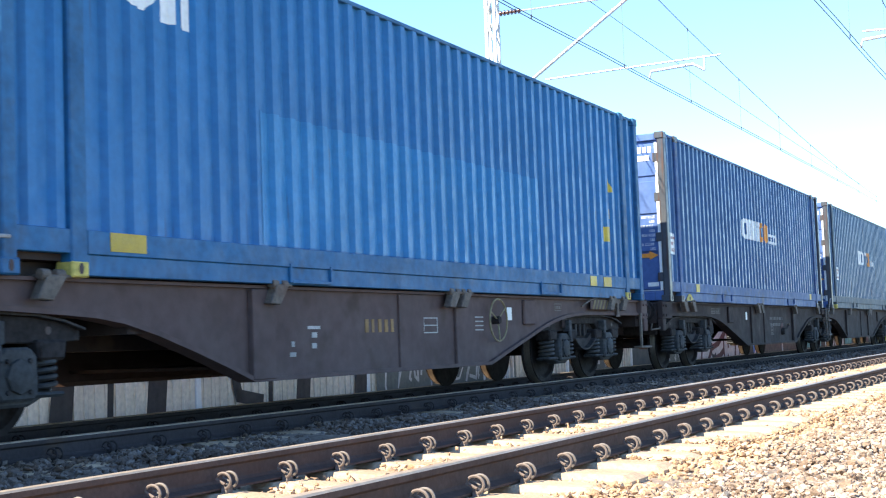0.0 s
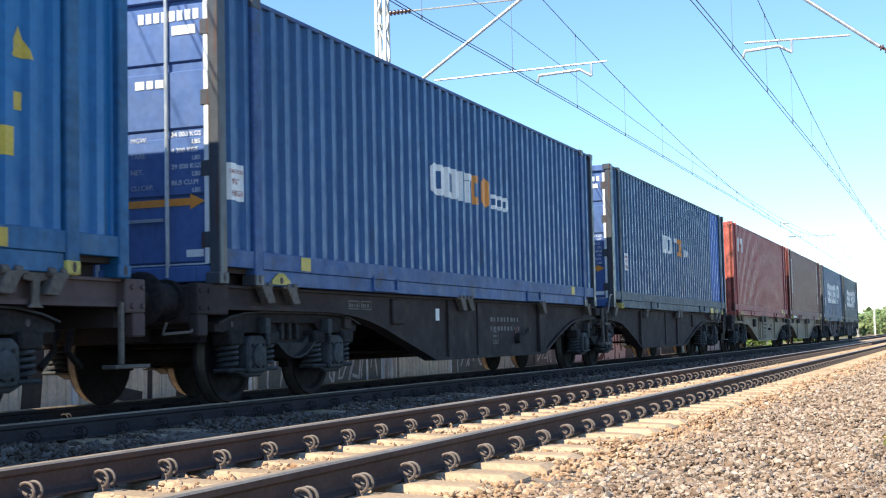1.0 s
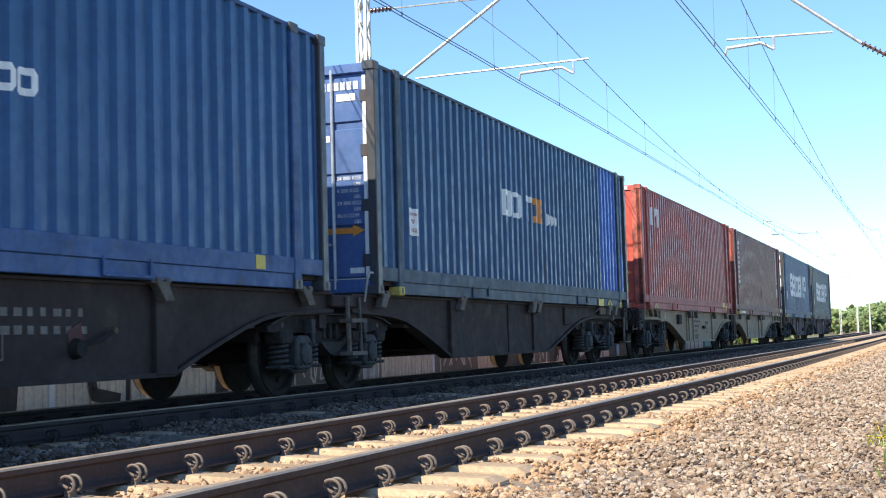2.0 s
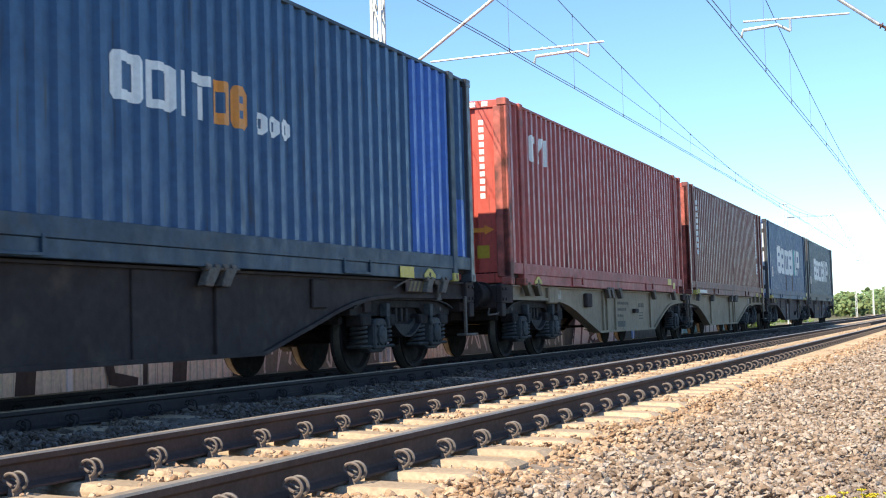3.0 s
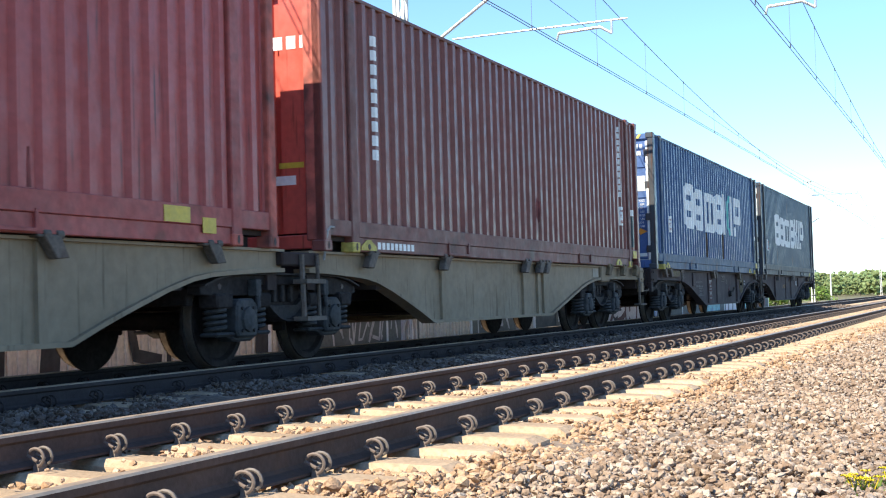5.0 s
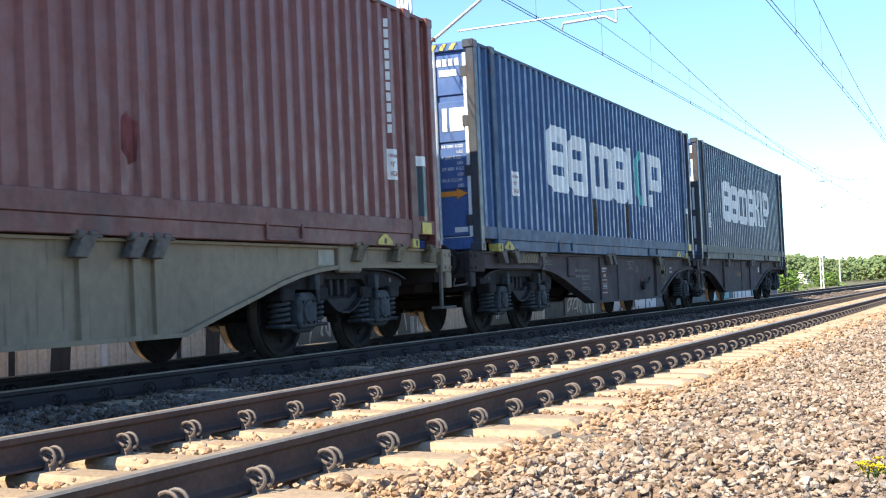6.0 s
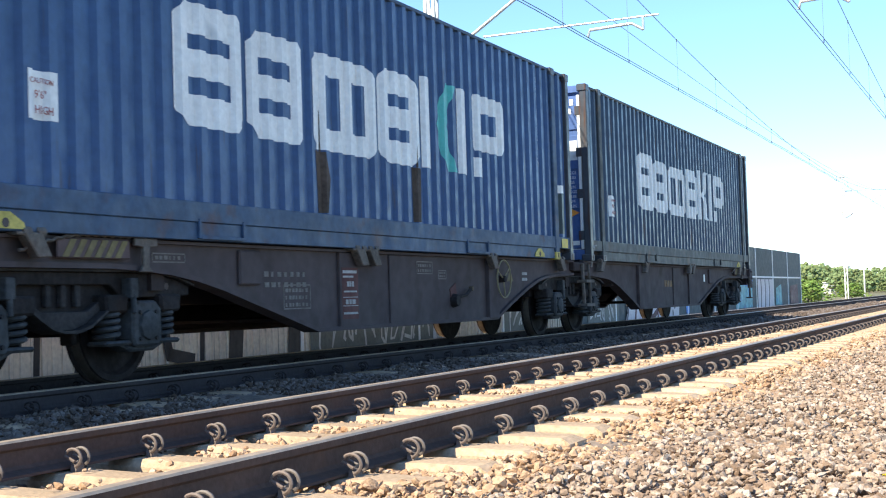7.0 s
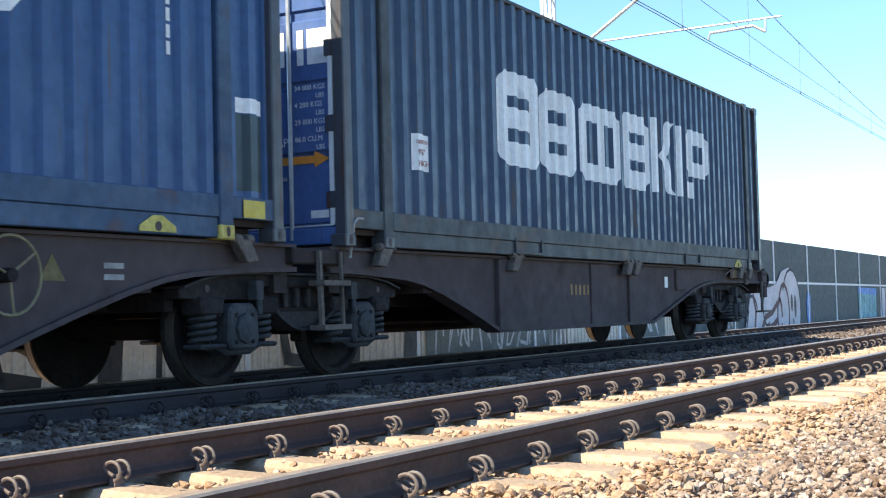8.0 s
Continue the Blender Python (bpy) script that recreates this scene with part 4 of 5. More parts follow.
def wheelset(w, u):
    ax = Shape().lathe([(-1.12, 0.06), (-0.80, 0.06), (-0.78, 0.085), (0.78, 0.085), (0.80, 0.06), (1.12, 0.06)], (0, 0, 0), "y", 12)
    a = part("wheelset", ax, M["wheel"], w, "steel axle with two wheels", smooth=True, at=pose(u, 0, 0.46))
    for s in (-1, 1):
        wh = Shape().lathe([(s * 0.685, 0.10), (s * 0.685, 0.40), (s * 0.682, 0.485), (s * 0.705, 0.487), (s * 0.715, 0.463), (s * 0.80, 0.457), (s * 0.817, 0.452),
                            (s * 0.817, 0.40), (s * 0.775, 0.37), (s * 0.765, 0.2), (s * 0.79, 0.13), (s * 0.84, 0.11), (s * 0.84, 0.06)], (0, 0, 0), "y", 40)
        me = wh.mesh("wheel", [M["wheel"], M["tread"]], smooth=True)
        for p in me.polygons:
            r = max(math.hypot(me.vertices[i].co.x, me.vertices[i].co.z) for i in p.vertices)
            r0 = min(math.hypot(me.vertices[i].co.x, me.vertices[i].co.z) for i in p.vertices)
            if r0 > 0.456 and r < 0.464:
                p.material_index = 1
        wo = part("wheel", me, None, a)
        part("weight", Shape().box(-0.06, 0.06, *sorted((s * 0.77, s * 0.80)), 0.25, 0.31), M["wheel"], wo, bevel=0.01)
    WHEELSETS.append(a)


def wagon(label, mat, near_reach, far_reach, bogies):
    w = thing("container_wagon", label, "freight wagon", "wagons of the train")
    for mirror in (False, True):
        half_frame(w, mirror, M[mat], mat == "wagon_green", far_reach if mirror else near_reach)
    for u in bogies:
        bogie(w, u)
        for x in (-0.9, 0.9):
            wheelset(w, u + x)
    part("joint", Shape().box(13.9, 14.7, -0.45, 0.45, 0.75, 1.05), M["wagon_black"], w, "articulated joint block", bevel=0.02)
    for s in (-1, 1):
        lad = Shape().tube([(14.3, s * 1.22, 1.10), (14.3, s * 1.24, 0.42)], 0.03, 6)
        lad.tube([(14.64, s * 1.22, 1.10), (14.64, s * 1.24, 0.42)], 0.02, 6)
        for z in (0.42, 0.80):
            lad.box(14.26, 14.68, *sorted((s * 1.30, s * 1.14)), z, z + 0.045)
        part("side_ladder", lad, M["bracket"], w, "two-rung steel ladder")
        part("grab_handle", Shape().tube([(14.80, s * 1.22, 1.05), (14.80, s * 1.27, 1.36), (14.86, s * 1.27, 1.40), (14.95, s * 1.27, 1.40)], 0.014, 6), M["white_dull"], w)
        part("joint_plate", Shape().box(13.95, 14.75, *sorted((s * 1.2, s * 1.05)), 0.98, 1.12), M["wagon_black"], w, bevel=0.015)
    return w


WAGONS = [wagon("dirty brown articulated container wagon on six axles", "wagon_dark", 0.5, 0.46, (1.80, 14.25, 26.30)),
          wagon("sooty black articulated container wagon on six axles", "wagon_black", 0.46, 0.65, (1.80, 14.25, 26.70)),
          wagon("grey green articulated container wagon on six axles", "wagon_green", 0.65, 0.36, (1.84, 14.25, 26.08)),
          wagon("dirty dark brown articulated container wagon, last of the train", "wagon_umber", 0.36, 0.5, (2.00, 14.25, 26.42))]

# ---- lettering on the container ends and sides ----
def words(body, size):
    """The mesh of a word in the built-in font."""
    cu = bpy.data.curves.new("lettering", "FONT")
    cu.body, cu.size, cu.extrude = body, size, 0.001
    cu.resolution_u = 2
    ob = bpy.data.objects.new("lettering", cu)
    scene.collection.objects.link(ob)
    dg = bpy.context.evaluated_depsgraph_get()
    me = bpy.data.meshes.new_from_object(ob.evaluated_get(dg))
    bpy.data.objects.remove(ob)
    return me


def write(name, body, size, mat, parent, m, label=""):
    me = words(body, size)
    me.materials.clear()
    me.materials.append(M[mat])
    return part(name, me, None, parent, label, at=m)


def on_end(y, z, x=0.044):
    """Pose of writing on a near end: reads towards the near side, faces along -x."""
    return Matrix(((0, 0, -1, x), (-1, 0, 0, y), (0, 1, 0, z), (0, 0, 0, 1)))


def on_side(u, z, y=-WIDE / 2 + 0.022):
    return Matrix(((1, 0, 0, u), (0, 0, -1, y), (0, 1, 0, z), (0, 0, 0, 1)))


def arrow(parent, z, x, y0=0.6, y1=-1.05):
    poly = [(y0, -0.035), (y1 + 0.16, -0.035), (y1 + 0.16, -0.075), (y1, 0.0), (y1 + 0.16, 0.075), (y1 + 0.16, 0.035), (y0, 0.035)]
    n = len(poly)
    vs = [(x, y, z + q) for y, q in poly] + [(x + 0.004, y, z + q) for y, q in poly]
    sh = Shape().add(vs, [tuple(range(n)), tuple(range(2 * n - 1, n - 1, -1))] + [(i, (i + 1) % n, (i + 1) % n + n, i + n) for i in range(n)])
    part("arrow", sh, M["orange_mark"], parent, "yellow orange painted arrow")


def end_bar(parent, y0, y1, z0, z1, mat="white_mark", x=0.045, name="marking", label=""):
    part(name, Shape().box(x - 0.003, x, min(y0, y1), max(y0, y1), z0, z1), M[mat], parent, label)


def door_print(c, full):
    for k, (a, b) in enumerate((("34 000 KGS", "MGW."), ("4 200 KGS", "TARE."), ("29 800 KGS", "NET."), ("86.0 CU.M", "CU.CAP."))):
        z = 1.43 - 0.155 * k
        write("weight_print", a, 0.068, "white_mark", c, on_end(-0.70, z), "white stencilled weights")
        write("weight_print", "LBS", 0.062, "white_mark", c, on_end(-0.93, z - 0.075), "white stencilled weights")
        write("weight_print", b, 0.11 if full else 0.07, "white_mark" if full else "print_dull", c, on_end(-0.24, z - 0.03), "white stencilled words")
    arrow(c, 0.80, 0.040, 0.6, -1.07)
    for i in range(8):
        end_bar(c, -0.34 - 0.088 * i, -0.40 - 0.088 * i, 2.56, 2.66, name="number_bar")
    end_bar(c, -0.72, -0.98, 2.42, 2.51, name="number_bar")
    if full:
        for a, b in ((-0.30, -0.40), (-0.44, -0.60), (-0.74, -0.81), (-0.85, -1.06)):
            end_bar(c, a, b, 1.66, 1.98, name="white_block", label="white painted block")
    else:
        for a, b in ((-0.30, -0.40), (-0.43, -0.50), (-0.53, -0.62)):
            end_bar(c, a, b, 1.92, 2.0, name="white_block", label="small white painted block")
    end_bar(c, -0.86, -1.05, 0.27, 0.34, name="door_label", label="small white label")
    end_bar(c, -0.05, -1.1, 0.195, 0.210, "print_dull", name="bottom_seal", label="pale door seal")


for k in range(14):
    a = 1.0 - 0.145 * k
    sh = Shape().add([(x, y, z) for x in (0.008, 0.0185) for y, z in ((a, 2.775), (a - 0.065, 2.775), (a - 0.125, 2.865), (a - 0.06, 2.865))], [(0, 1, 2, 3), (4, 7, 6, 5), (0, 4, 5, 1), (1, 5, 6, 2), (2, 6, 7, 3), (3, 7, 4, 0)])
    part("height_stripe", sh, M["cast_yellow"], FLEET[6], "pale yellow warning stripe")
for i in (2, 3, 6, 7):
    door_print(FLEET[i], i >= 6)
for i, u, z in ((2, 0.22, 0.82), (3, 1.13, 0.80), (5, 12.34, 0.8), (6, 1.43, 0.83), (7, 1.32, 0.79)):
    for k, s in enumerate(("CAUTION", "9'6\"", "HIGH")):
        write("caution_print", s, 0.056 if k == 0 else 0.085, "ink_red", FLEET[i], on_side(u + (0.015 if k == 0 else 0.06), z + 0.26 - 0.11 * k), "dark red printed words")
# plain bars and stickers on the red ends
for i in range(11):
    end_bar(FLEET[4], -0.78, -0.86, 2.50 - i * 0.115, 2.58 - i * 0.115, x=0.048, name="number_bar")
arrow(FLEET[4], 0.86, 0.044, 0.7, -0.99)
end_bar(FLEET[4], -0.70, -0.90, 0.42, 0.62, "lime_mark", 0.048, "yellow_sticker", "yellow printed sticker")
for i in range(6):
    end_bar(FLEET[4], 0.15 - 0.2 * i, 0.05 - 0.2 * i, 2.785, 2.86, x=0.018, name="hazard_stripe", label="white warning stripe")
for i in range(3):
    end_bar(FLEET[5], -0.66 - 0.16 * i, -0.77 - 0.16 * i, 2.18, 2.32, x=0.048, name="number_bar")
end_bar(FLEET[5], -0.6, -0.9, 0.72, 0.82, x=0.048, name="white_label")
end_bar(FLEET[5], -0.7, -1.0, 0.9, 0.96, "yellow_mark", x=0.048, name="yellow_label")
# stickers on the bottom rails
for i, u, w, z, mat in ((1, 1.08, 0.41, 0.20, "lime_mark"), (1, 11.32, 0.26, 0.18, "yellow_mark"), (1, 11.88, 0.34, 0.18, "lime_mark"), (2, 1.65, 0.22, 0.19, "yellow_mark"),
                        (2, 12.05, 0.20, 0.19, "yellow_mark"), (3, 11.05, 0.44, 0.015, "yellow_mark"), (4, 11.8, 0.4, 0.18, "yellow_mark"), (4, 12.4, 0.22, 0.10, "yellow_mark"),
                        (5, 13.2, 0.28, 0.18, "yellow_mark"), (6, 13.2, 0.28, 0.18, "yellow_mark")):
    part("rail_sticker", Shape().box(u, u + w, -1.2535, -1.2490, z, z + 0.14), M[mat], FLEET[i], "yellow reflective sticker")
for i in range(9):
    part("white_bar", Shape().box(1.35 + 0.12 * i, 1.43 + 0.12 * i, -1.2365, -1.2330, 0.05, 0.13), M["white_mark"], FLEET[5])
for i, u in ((2, 1.22), (3, 12.05), (4, 1.45), (5, 1.10), (5, 12.14), (6, 1.15), (6, 12.2), (7, 12.3)):
    poly = [(-0.20, 0.0), (0.20, 0.0), (0.19, 0.045), (0.05, 0.118), (-0.05, 0.118), (-0.19, 0.045)]
    t = part("lifting_tab", Shape().prism([(u + a, 0.03 + b) for a, b in poly], -1.246, -1.236), M["cast_yellow"], FLEET[i], "scuffed yellow lifting point tab")
    # The tab's opening is only a dark disc, its shade painted.
    part("hole", Shape().lathe([(-1.2500, 0.035), (-1.2465, 0.035)], (u, 0, 0.07), "y", 12), M["hole_dark"], t)

# ---- fittings on the wagon sides ----
def sill_plate(w, u0, u1, z0, z1, mat, name="side_plate", label="", y=-1.1245, deep=0.004):
    return part(name, Shape().box(u0, u1, y, y + deep, z0, z1), M[mat], w, label)


def handwheel(w, u, z, r=0.255):
    ring = Shape().tube([(u + r * math.cos(radians(a)), -1.20, z + r * math.sin(radians(a))) for a in range(0, 361, 15)], 0.011, 6)
    hw = part("handwheel", ring, M["wheel_yellow"], w, "dull yellow brake handwheel", smooth=True)
    for a in (35, 155, 275):
        part("spoke", Shape().tube([(u, -1.19, z), (u + r * math.cos(radians(a)), -1.20, z + r * math.sin(radians(a)))], 0.010, 5), M["wheel_yellow"], hw)
    part("hub", Shape().lathe([(-1.22, 0.045), (-1.10, 0.05)], (u, 0, z), "y", 12), M["bogie"], hw)


def hazard_flap(w, u0, u1, z=0.985):
    f = part("hazard_flap", Shape().box(u0, u1, -1.190, -1.168, z, z + 0.15), M["wagon_dark"], w, "black flap with yellow warning stripes", bevel=0.01)
    chain = [(u0 - 0.42 + 0.05 * k, -1.20, z + 0.04 + 0.14 * math.sin(min(k, 16) / 16 * 1.57) + 0.006 * (-1) ** k) for k in range(31)]
    part("chain", Shape().tube(chain, 0.013, 5), M["bracket"], f, "slack rusty chain")
    lever = Shape().prism([(u1 + 0.03, z + 0.17), (u1 + 0.33, z + 0.17), (u1 + 0.33, z + 0.11), (u1 + 0.23, z + 0.10), (u1 + 0.22, z - 0.06), (u1 + 0.28, z - 0.10), (u1 + 0.10, z - 0.10), (u1 + 0.14, z - 0.05), (u1 + 0.14, z + 0.10), (u1 + 0.03, z + 0.11)], -1.215, -1.185)
    part("lever_bracket", lever, M["bracket"], f, bevel=0.006)
    n = 6
    for i in range(n):
        a = u0 + 0.05 + (u1 - u0 - 0.25) * i / (n - 1)
        part("stripe", Shape().prism([(a, z + 0.008), (a + 0.07, z + 0.008), (a + 0.17, z + 0.142), (a + 0.10, z + 0.142)], -1.194, -1.190), M["stripe_yellow"], f)


def bars(w, u, z, n, mat, bw=0.10, bh=0.14, gap=0.135):
    r = random.Random(int(u * 100 + z * 1000))
    for i in range(n):
        a = u + gap * i
        sill_plate(w, a, a + bw * r.uniform(0.45, 1.0), z, z + bh * r.uniform(0.85, 1.0), mat, "letter_bar")


def brake_lever(w, u):
    """A changeover lever on a small shaft, leaning towards its pale tip."""
    lv = part("brake_lever", Shape().tube([(u + 0.10, -1.17, 0.62), (u + 0.34, -1.19, 0.64), (u + 0.52, -1.19, 0.72)], 0.022, 6), M["bogie"], w, "dark changeover lever", smooth=True)
    part("shaft", Shape().lathe([(-1.20, 0.07), (-1.12, 0.09)], (u + 0.08, 0, 0.58), "y", 12), M["bogie"], lv)
    part("tip", Shape().lathe([(-1.215, 0.03), (-1.165, 0.03)], (u + 0.53, 0, 0.725), "y", 10), M["latch_rusty"], lv)
    part("backing", Shape().prism([(u - 0.02, 0.72), (u + 0.16, 0.80), (u + 0.20, 0.60), (u + 0.02, 0.54)], -1.130, -1.1205), M["data_red"], lv)


def data_panel(w, u0, u1):
    """A dull red panel with rows of small pale print."""
    y = -1.1585
    d = part("data_panel", Shape().box(u0, u1, y, y + 0.003, 0.42, 0.96), M["data_red"], w, "dull red panel with rows of print")
    for z, h, a, b in ((0.90, 0.030, 0.05, 0.92), (0.855, 0.020, 0.05, 0.7), (0.76, 0.055, 0.30, 0.44), (0.76, 0.055, 0.48, 0.55), (0.76, 0.055, 0.60, 0.72), (0.70, 0.018, 0.1, 0.9), (0.645, 0.008, 0.04, 0.96), (0.555, 0.008, 0.04, 0.96),
                       (0.575, 0.050, 0.2, 0.36), (0.575, 0.050, 0.42, 0.55), (0.575, 0.050, 0.60, 0.80), (0.47, 0.022, 0.06, 0.94)):
        part("print_bar", Shape().box(u0 + (u1 - u0) * a, u0 + (u1 - u0) * b, y - 0.003, y, z, z + h), M["white_dull"], d)


def framed_print(w, u0, u1, z0, z1, rows):
    for z in (z0, z1):
        sill_plate(w, u0, u1, z - 0.006, z + 0.006, "dust_mark", "print_frame")
    for u in (u0, u1):
        sill_plate(w, u - 0.006, u + 0.006, z0 + 0.006, z1 - 0.006, "dust_mark", "print_frame")
    for k in range(rows):
        bars(w, u0 + 0.03, z0 + 0.02 + (z1 - z0 - 0.02) * k / rows, int((u1 - u0 - 0.03) / 0.065), "dust_mark", 0.055, (z1 - z0) / rows * 0.5, 0.065)


W0, W1, W2, W3 = WAGONS
data_panel(W3, 6.24, 6.60)
framed_print(W3, 8.19, 8.64, 0.91, 1.05, 2)
framed_print(W3, 8.82, 9.05, 0.85, 0.95, 2)
framed_print(W3, 3.0, 3.46, 0.975, 1.045, 1)
framed_print(W1, 3.06, 3.36, 0.96, 1.05, 1)
framed_print(W1, 3.42, 3.70, 0.96, 1.05, 1)
framed_print(W1, 8.12, 8.37, 0.51, 0.74, 3)
framed_print(W3, 5.10, 5.62, 0.55, 0.78, 3)
framed_print(W0, 25.1, 25.35, 0.97, 1.06, 1)
brake_lever(W3, 9.17)
handwheel(W0, 23.06, 0.84)
sill_plate(W0, 23.50, 23.64, 0.84, 1.0, "signal_white", label="small white plate")
hazard_flap(W0, 26.35, 27.3)
bars(W0, 19.94, 0.72, 5, "orange_dull")
for z in (0.70, 0.78, 0.86):
    sill_plate(W0, 21.22, 21.56, z, z + 0.012, "white_dull", "plate_line")
sill_plate(W0, 21.22, 21.235, 0.70, 0.87, "white_dull", "plate_line"), sill_plate(W0, 21.545, 21.56, 0.70, 0.87, "white_dull", "plate_line")
for u, z, a, b in ((18.86, 0.76, 0.22, 0.03), (18.93, 0.68, 0.09, 0.05), (18.93, 0.58, 0.08, 0.05), (18.58, 0.60, 0.05, 0.05), (18.55, 0.51, 0.1, 0.04)):
    sill_plate(W0, u, u + a, z, z + b, "white_dull", "stencil")
for k in range(4):
    sill_plate(W0, 22.55, 22.78, 0.72 + 0.05 * k, 0.735 + 0.05 * k, "white_dull", "stencil")
sill_plate(W1, 5.80, 5.93, 0.84, 1.0, "signal_white", label="small white plate")
hazard_flap(W1, 26.5, 27.4)
for k in range(2):
    bars(W1, 8.02, 0.84 - 0.14 * k, 9, "dust_mark", 0.12, 0.07, 0.16)
brake_lever(W1, 9.17)
part("equipment_box", Shape().box(4.66, 5.04, -1.20, -1.12, 0.80, 1.06), M["wagon_black"], W2, "dark steel equipment box", bevel=0.02)
part("valve_box", Shape().box(8.62, 8.92, -1.20, -1.12, 0.68, 0.77), M["wagon_black"], W2, "small dark box", bevel=0.015)
bars(W2, 9.22, 0.80, 4, "green_print", 0.10, 0.10, 0.14)
for k in range(3):
    bars(W2, 7.25, 0.86 - 0.13 * k, 9 - 2 * k, "green_print", 0.09, 0.06, 0.12)
sill_plate(W2, 7.25, 7.95, 0.40, 0.52, "green_print", "stencil")
for k in range(3):
    sill_plate(W2, 9.25, 9.65, 0.55 + 0.06 * k, 0.575 + 0.06 * k, "green_print", "stencil")
hazard_flap(W3, 1.75, 2.62)
for k in range(2):
    bars(W3, 4.75, 0.86 - 0.10 * k, 7, "dust_mark", 0.09, 0.05, 0.12)
handwheel(W3, 10.86, 0.85)
part("warning_triangle", Shape().prism([(11.17, 0.82), (11.41, 0.82), (11.29, 1.00)], -1.1245, -1.1205), M["stripe_yellow"], W3, "yellow warning triangle")
for k in range(2):
    sill_plate(W3, 11.78, 11.98, 0.83 + 0.08 * k, 0.87 + 0.08 * k, "white_dull", "stencil")
bars(W3, 20.0, 0.72, 5, "orange_dull")
sill_plate(W3, 23.52, 23.66, 0.82, 0.98, "signal_white", label="small white plate")
hazard_flap(W3, 26.7, 27.4)

# ---- barrier graffiti ----
GRAFFITI = thing("graffiti", "black, white and teal spray paint on the barrier", "graffiti", kind="structure")


def spray(polys, mat, s, front=0.0):
    """Sprayed shapes in (x along the wall, z), just proud of the ribs."""
    for poly in polys:
        n = len(poly)
        y = -0.0790 - front
        vs = [(x, y, z) for x, z in poly] + [(x, y + 0.002, z) for x, z in poly]
        sh = Shape().add(vs, [tuple(range(n)), tuple(range(2 * n - 1, n - 1, -1))] + [(i, i + n, (i + 1) % n + n, (i + 1) % n) for i in range(n)])
        part("sprayed_shape", sh, M[mat], GRAFFITI, at=on_line(s, WALL_Y, 0, BAY))


def stroke(points, width):
    """Convex quads that follow a sprayed line."""
    out = []
    for (a, b), (c, d) in zip(points, points[1:]):
        n = Vector((-(d - b), c - a)).normalized() * width / 2
        e = Vector((c - a, d - b)).normalized() * width * 0.3
        out.append([(a + n.x - e.x, b + n.y - e.y), (a - n.x - e.x, b - n.y - e.y), (c - n.x + e.x, d - n.y + e.y), (c + n.x + e.x, d + n.y + e.y)])
    return out


rg = random.Random(5)
for k in range(9):
    s = 10.7 + 1.9 * k
    h = rg.uniform(0.5, 1.0)
    spray([[(0, -0.3), (0.42, -0.3), (0.55, h), (0.15, h)]] if k % 3 else stroke([(0, h), (0.3, -0.1), (0.9, -0.2)], 0.2), "spray_black", s)
    if k % 2:
        spray(stroke([(0.7, h), (1.2, h - 0.1), (1.15, -0.3)], 0.12), "spray_black", s, 0.003)
for s, n in ((21.3, 6), (24.4, 6), (31.0, 5), (38.0, 5)):
    spray([[(-0.3, -0.33), (3.0, -0.33), (3.0, 0.7), (-0.3, 0.7)]], "spray_grey", s, 0.003)
    for j in range(n):
        c = 0.1 + 0.5 * j
        k1, k2, k3 = rg.uniform(0.1, 0.3), rg.uniform(0.2, 0.45), rg.uniform(0.5, 1.3)
        pts = [(c + k1 * math.cos(q * k3 + j) + 0.03 * q, 0.12 + k2 * math.sin(q * k3 * 1.3 + 2 * j)) for q in range(7)]
        spray(stroke(pts, rg.uniform(0.04, 0.08)), "spray_white", s, 0.006)
# the large pale piece near the barrier's far part, and teal panels further on
spray([[(0.1, -0.36), (7.5, -0.36), (7.7, 0.5), (7.45, 1.2), (6.9, 1.62), (6.0, 1.80), (5.0, 1.66), (4.2, 1.2), (3.4, 1.1), (1.0, 0.95)]], "spray_pale", 41.6, 0.018)
ring = lambda cx, cz, rx, rz, a0, a1, n=9: [(cx + rx * math.cos(radians(a0 + (a1 - a0) * q / n)), cz + rz * math.sin(radians(a0 + (a1 - a0) * q / n))) for q in range(n + 1)]
for mat, width, pts in (("spray_dark", 0.10, ring(6.3, 0.3, 1.35, 1.45, -25, 150)), ("spray_wine", 0.16, ring(5.2, 0.2, 0.75, 1.0, -30, 160)), ("spray_wine", 0.16, ring(4.6, 0.1, 0.32, 0.6, 0, 330)),
                        ("spray_dark", 0.12, ring(2.9, 0.4, 0.5, 0.6, 90, 300)), ("spray_wine", 0.20, [(2.2, -0.3), (2.7, 0.1), (3.6, 0.25), (4.3, 0.55)]), ("spray_wine", 0.18, [(1.2, 0.8), (1.5, 0.3), (1.3, -0.3)]),
                        ("spray_dark", 0.10, ring(1.0, 0.2, 0.7, 0.6, 20, 200)), ("spray_wine", 0.22, [(3.0, -0.3), (3.7, -0.2), (4.3, 0.0)]), ("spray_dark", 0.10, [(0.3, -0.3), (0.6, 0.3), (0.4, 0.8)])):
    spray(stroke(pts, width), mat, 41.6, 0.022)
for cx, cz, rx, rz in ((6.35, 0.55, 0.16, 0.32), (6.85, 0.42, 0.17, 0.42), (6.55, -0.12, 0.08, 0.12)):
    spray([ring(cx, cz, rx, rz, 0, 330, 11)], "spray_black", 41.6, 0.022)
spray([[(0.2, -0.2), (0.7, -0.2), (0.8, 0.8), (0.4, 1.0), (0.1, 0.6)]], "spray_blue", 50.2, 0.004)
spray([[(0.1, -0.2), (4.2, -0.2), (4.3, 1.0), (0.0, 1.1)]], "spray_teal", 60.2, 0.003)
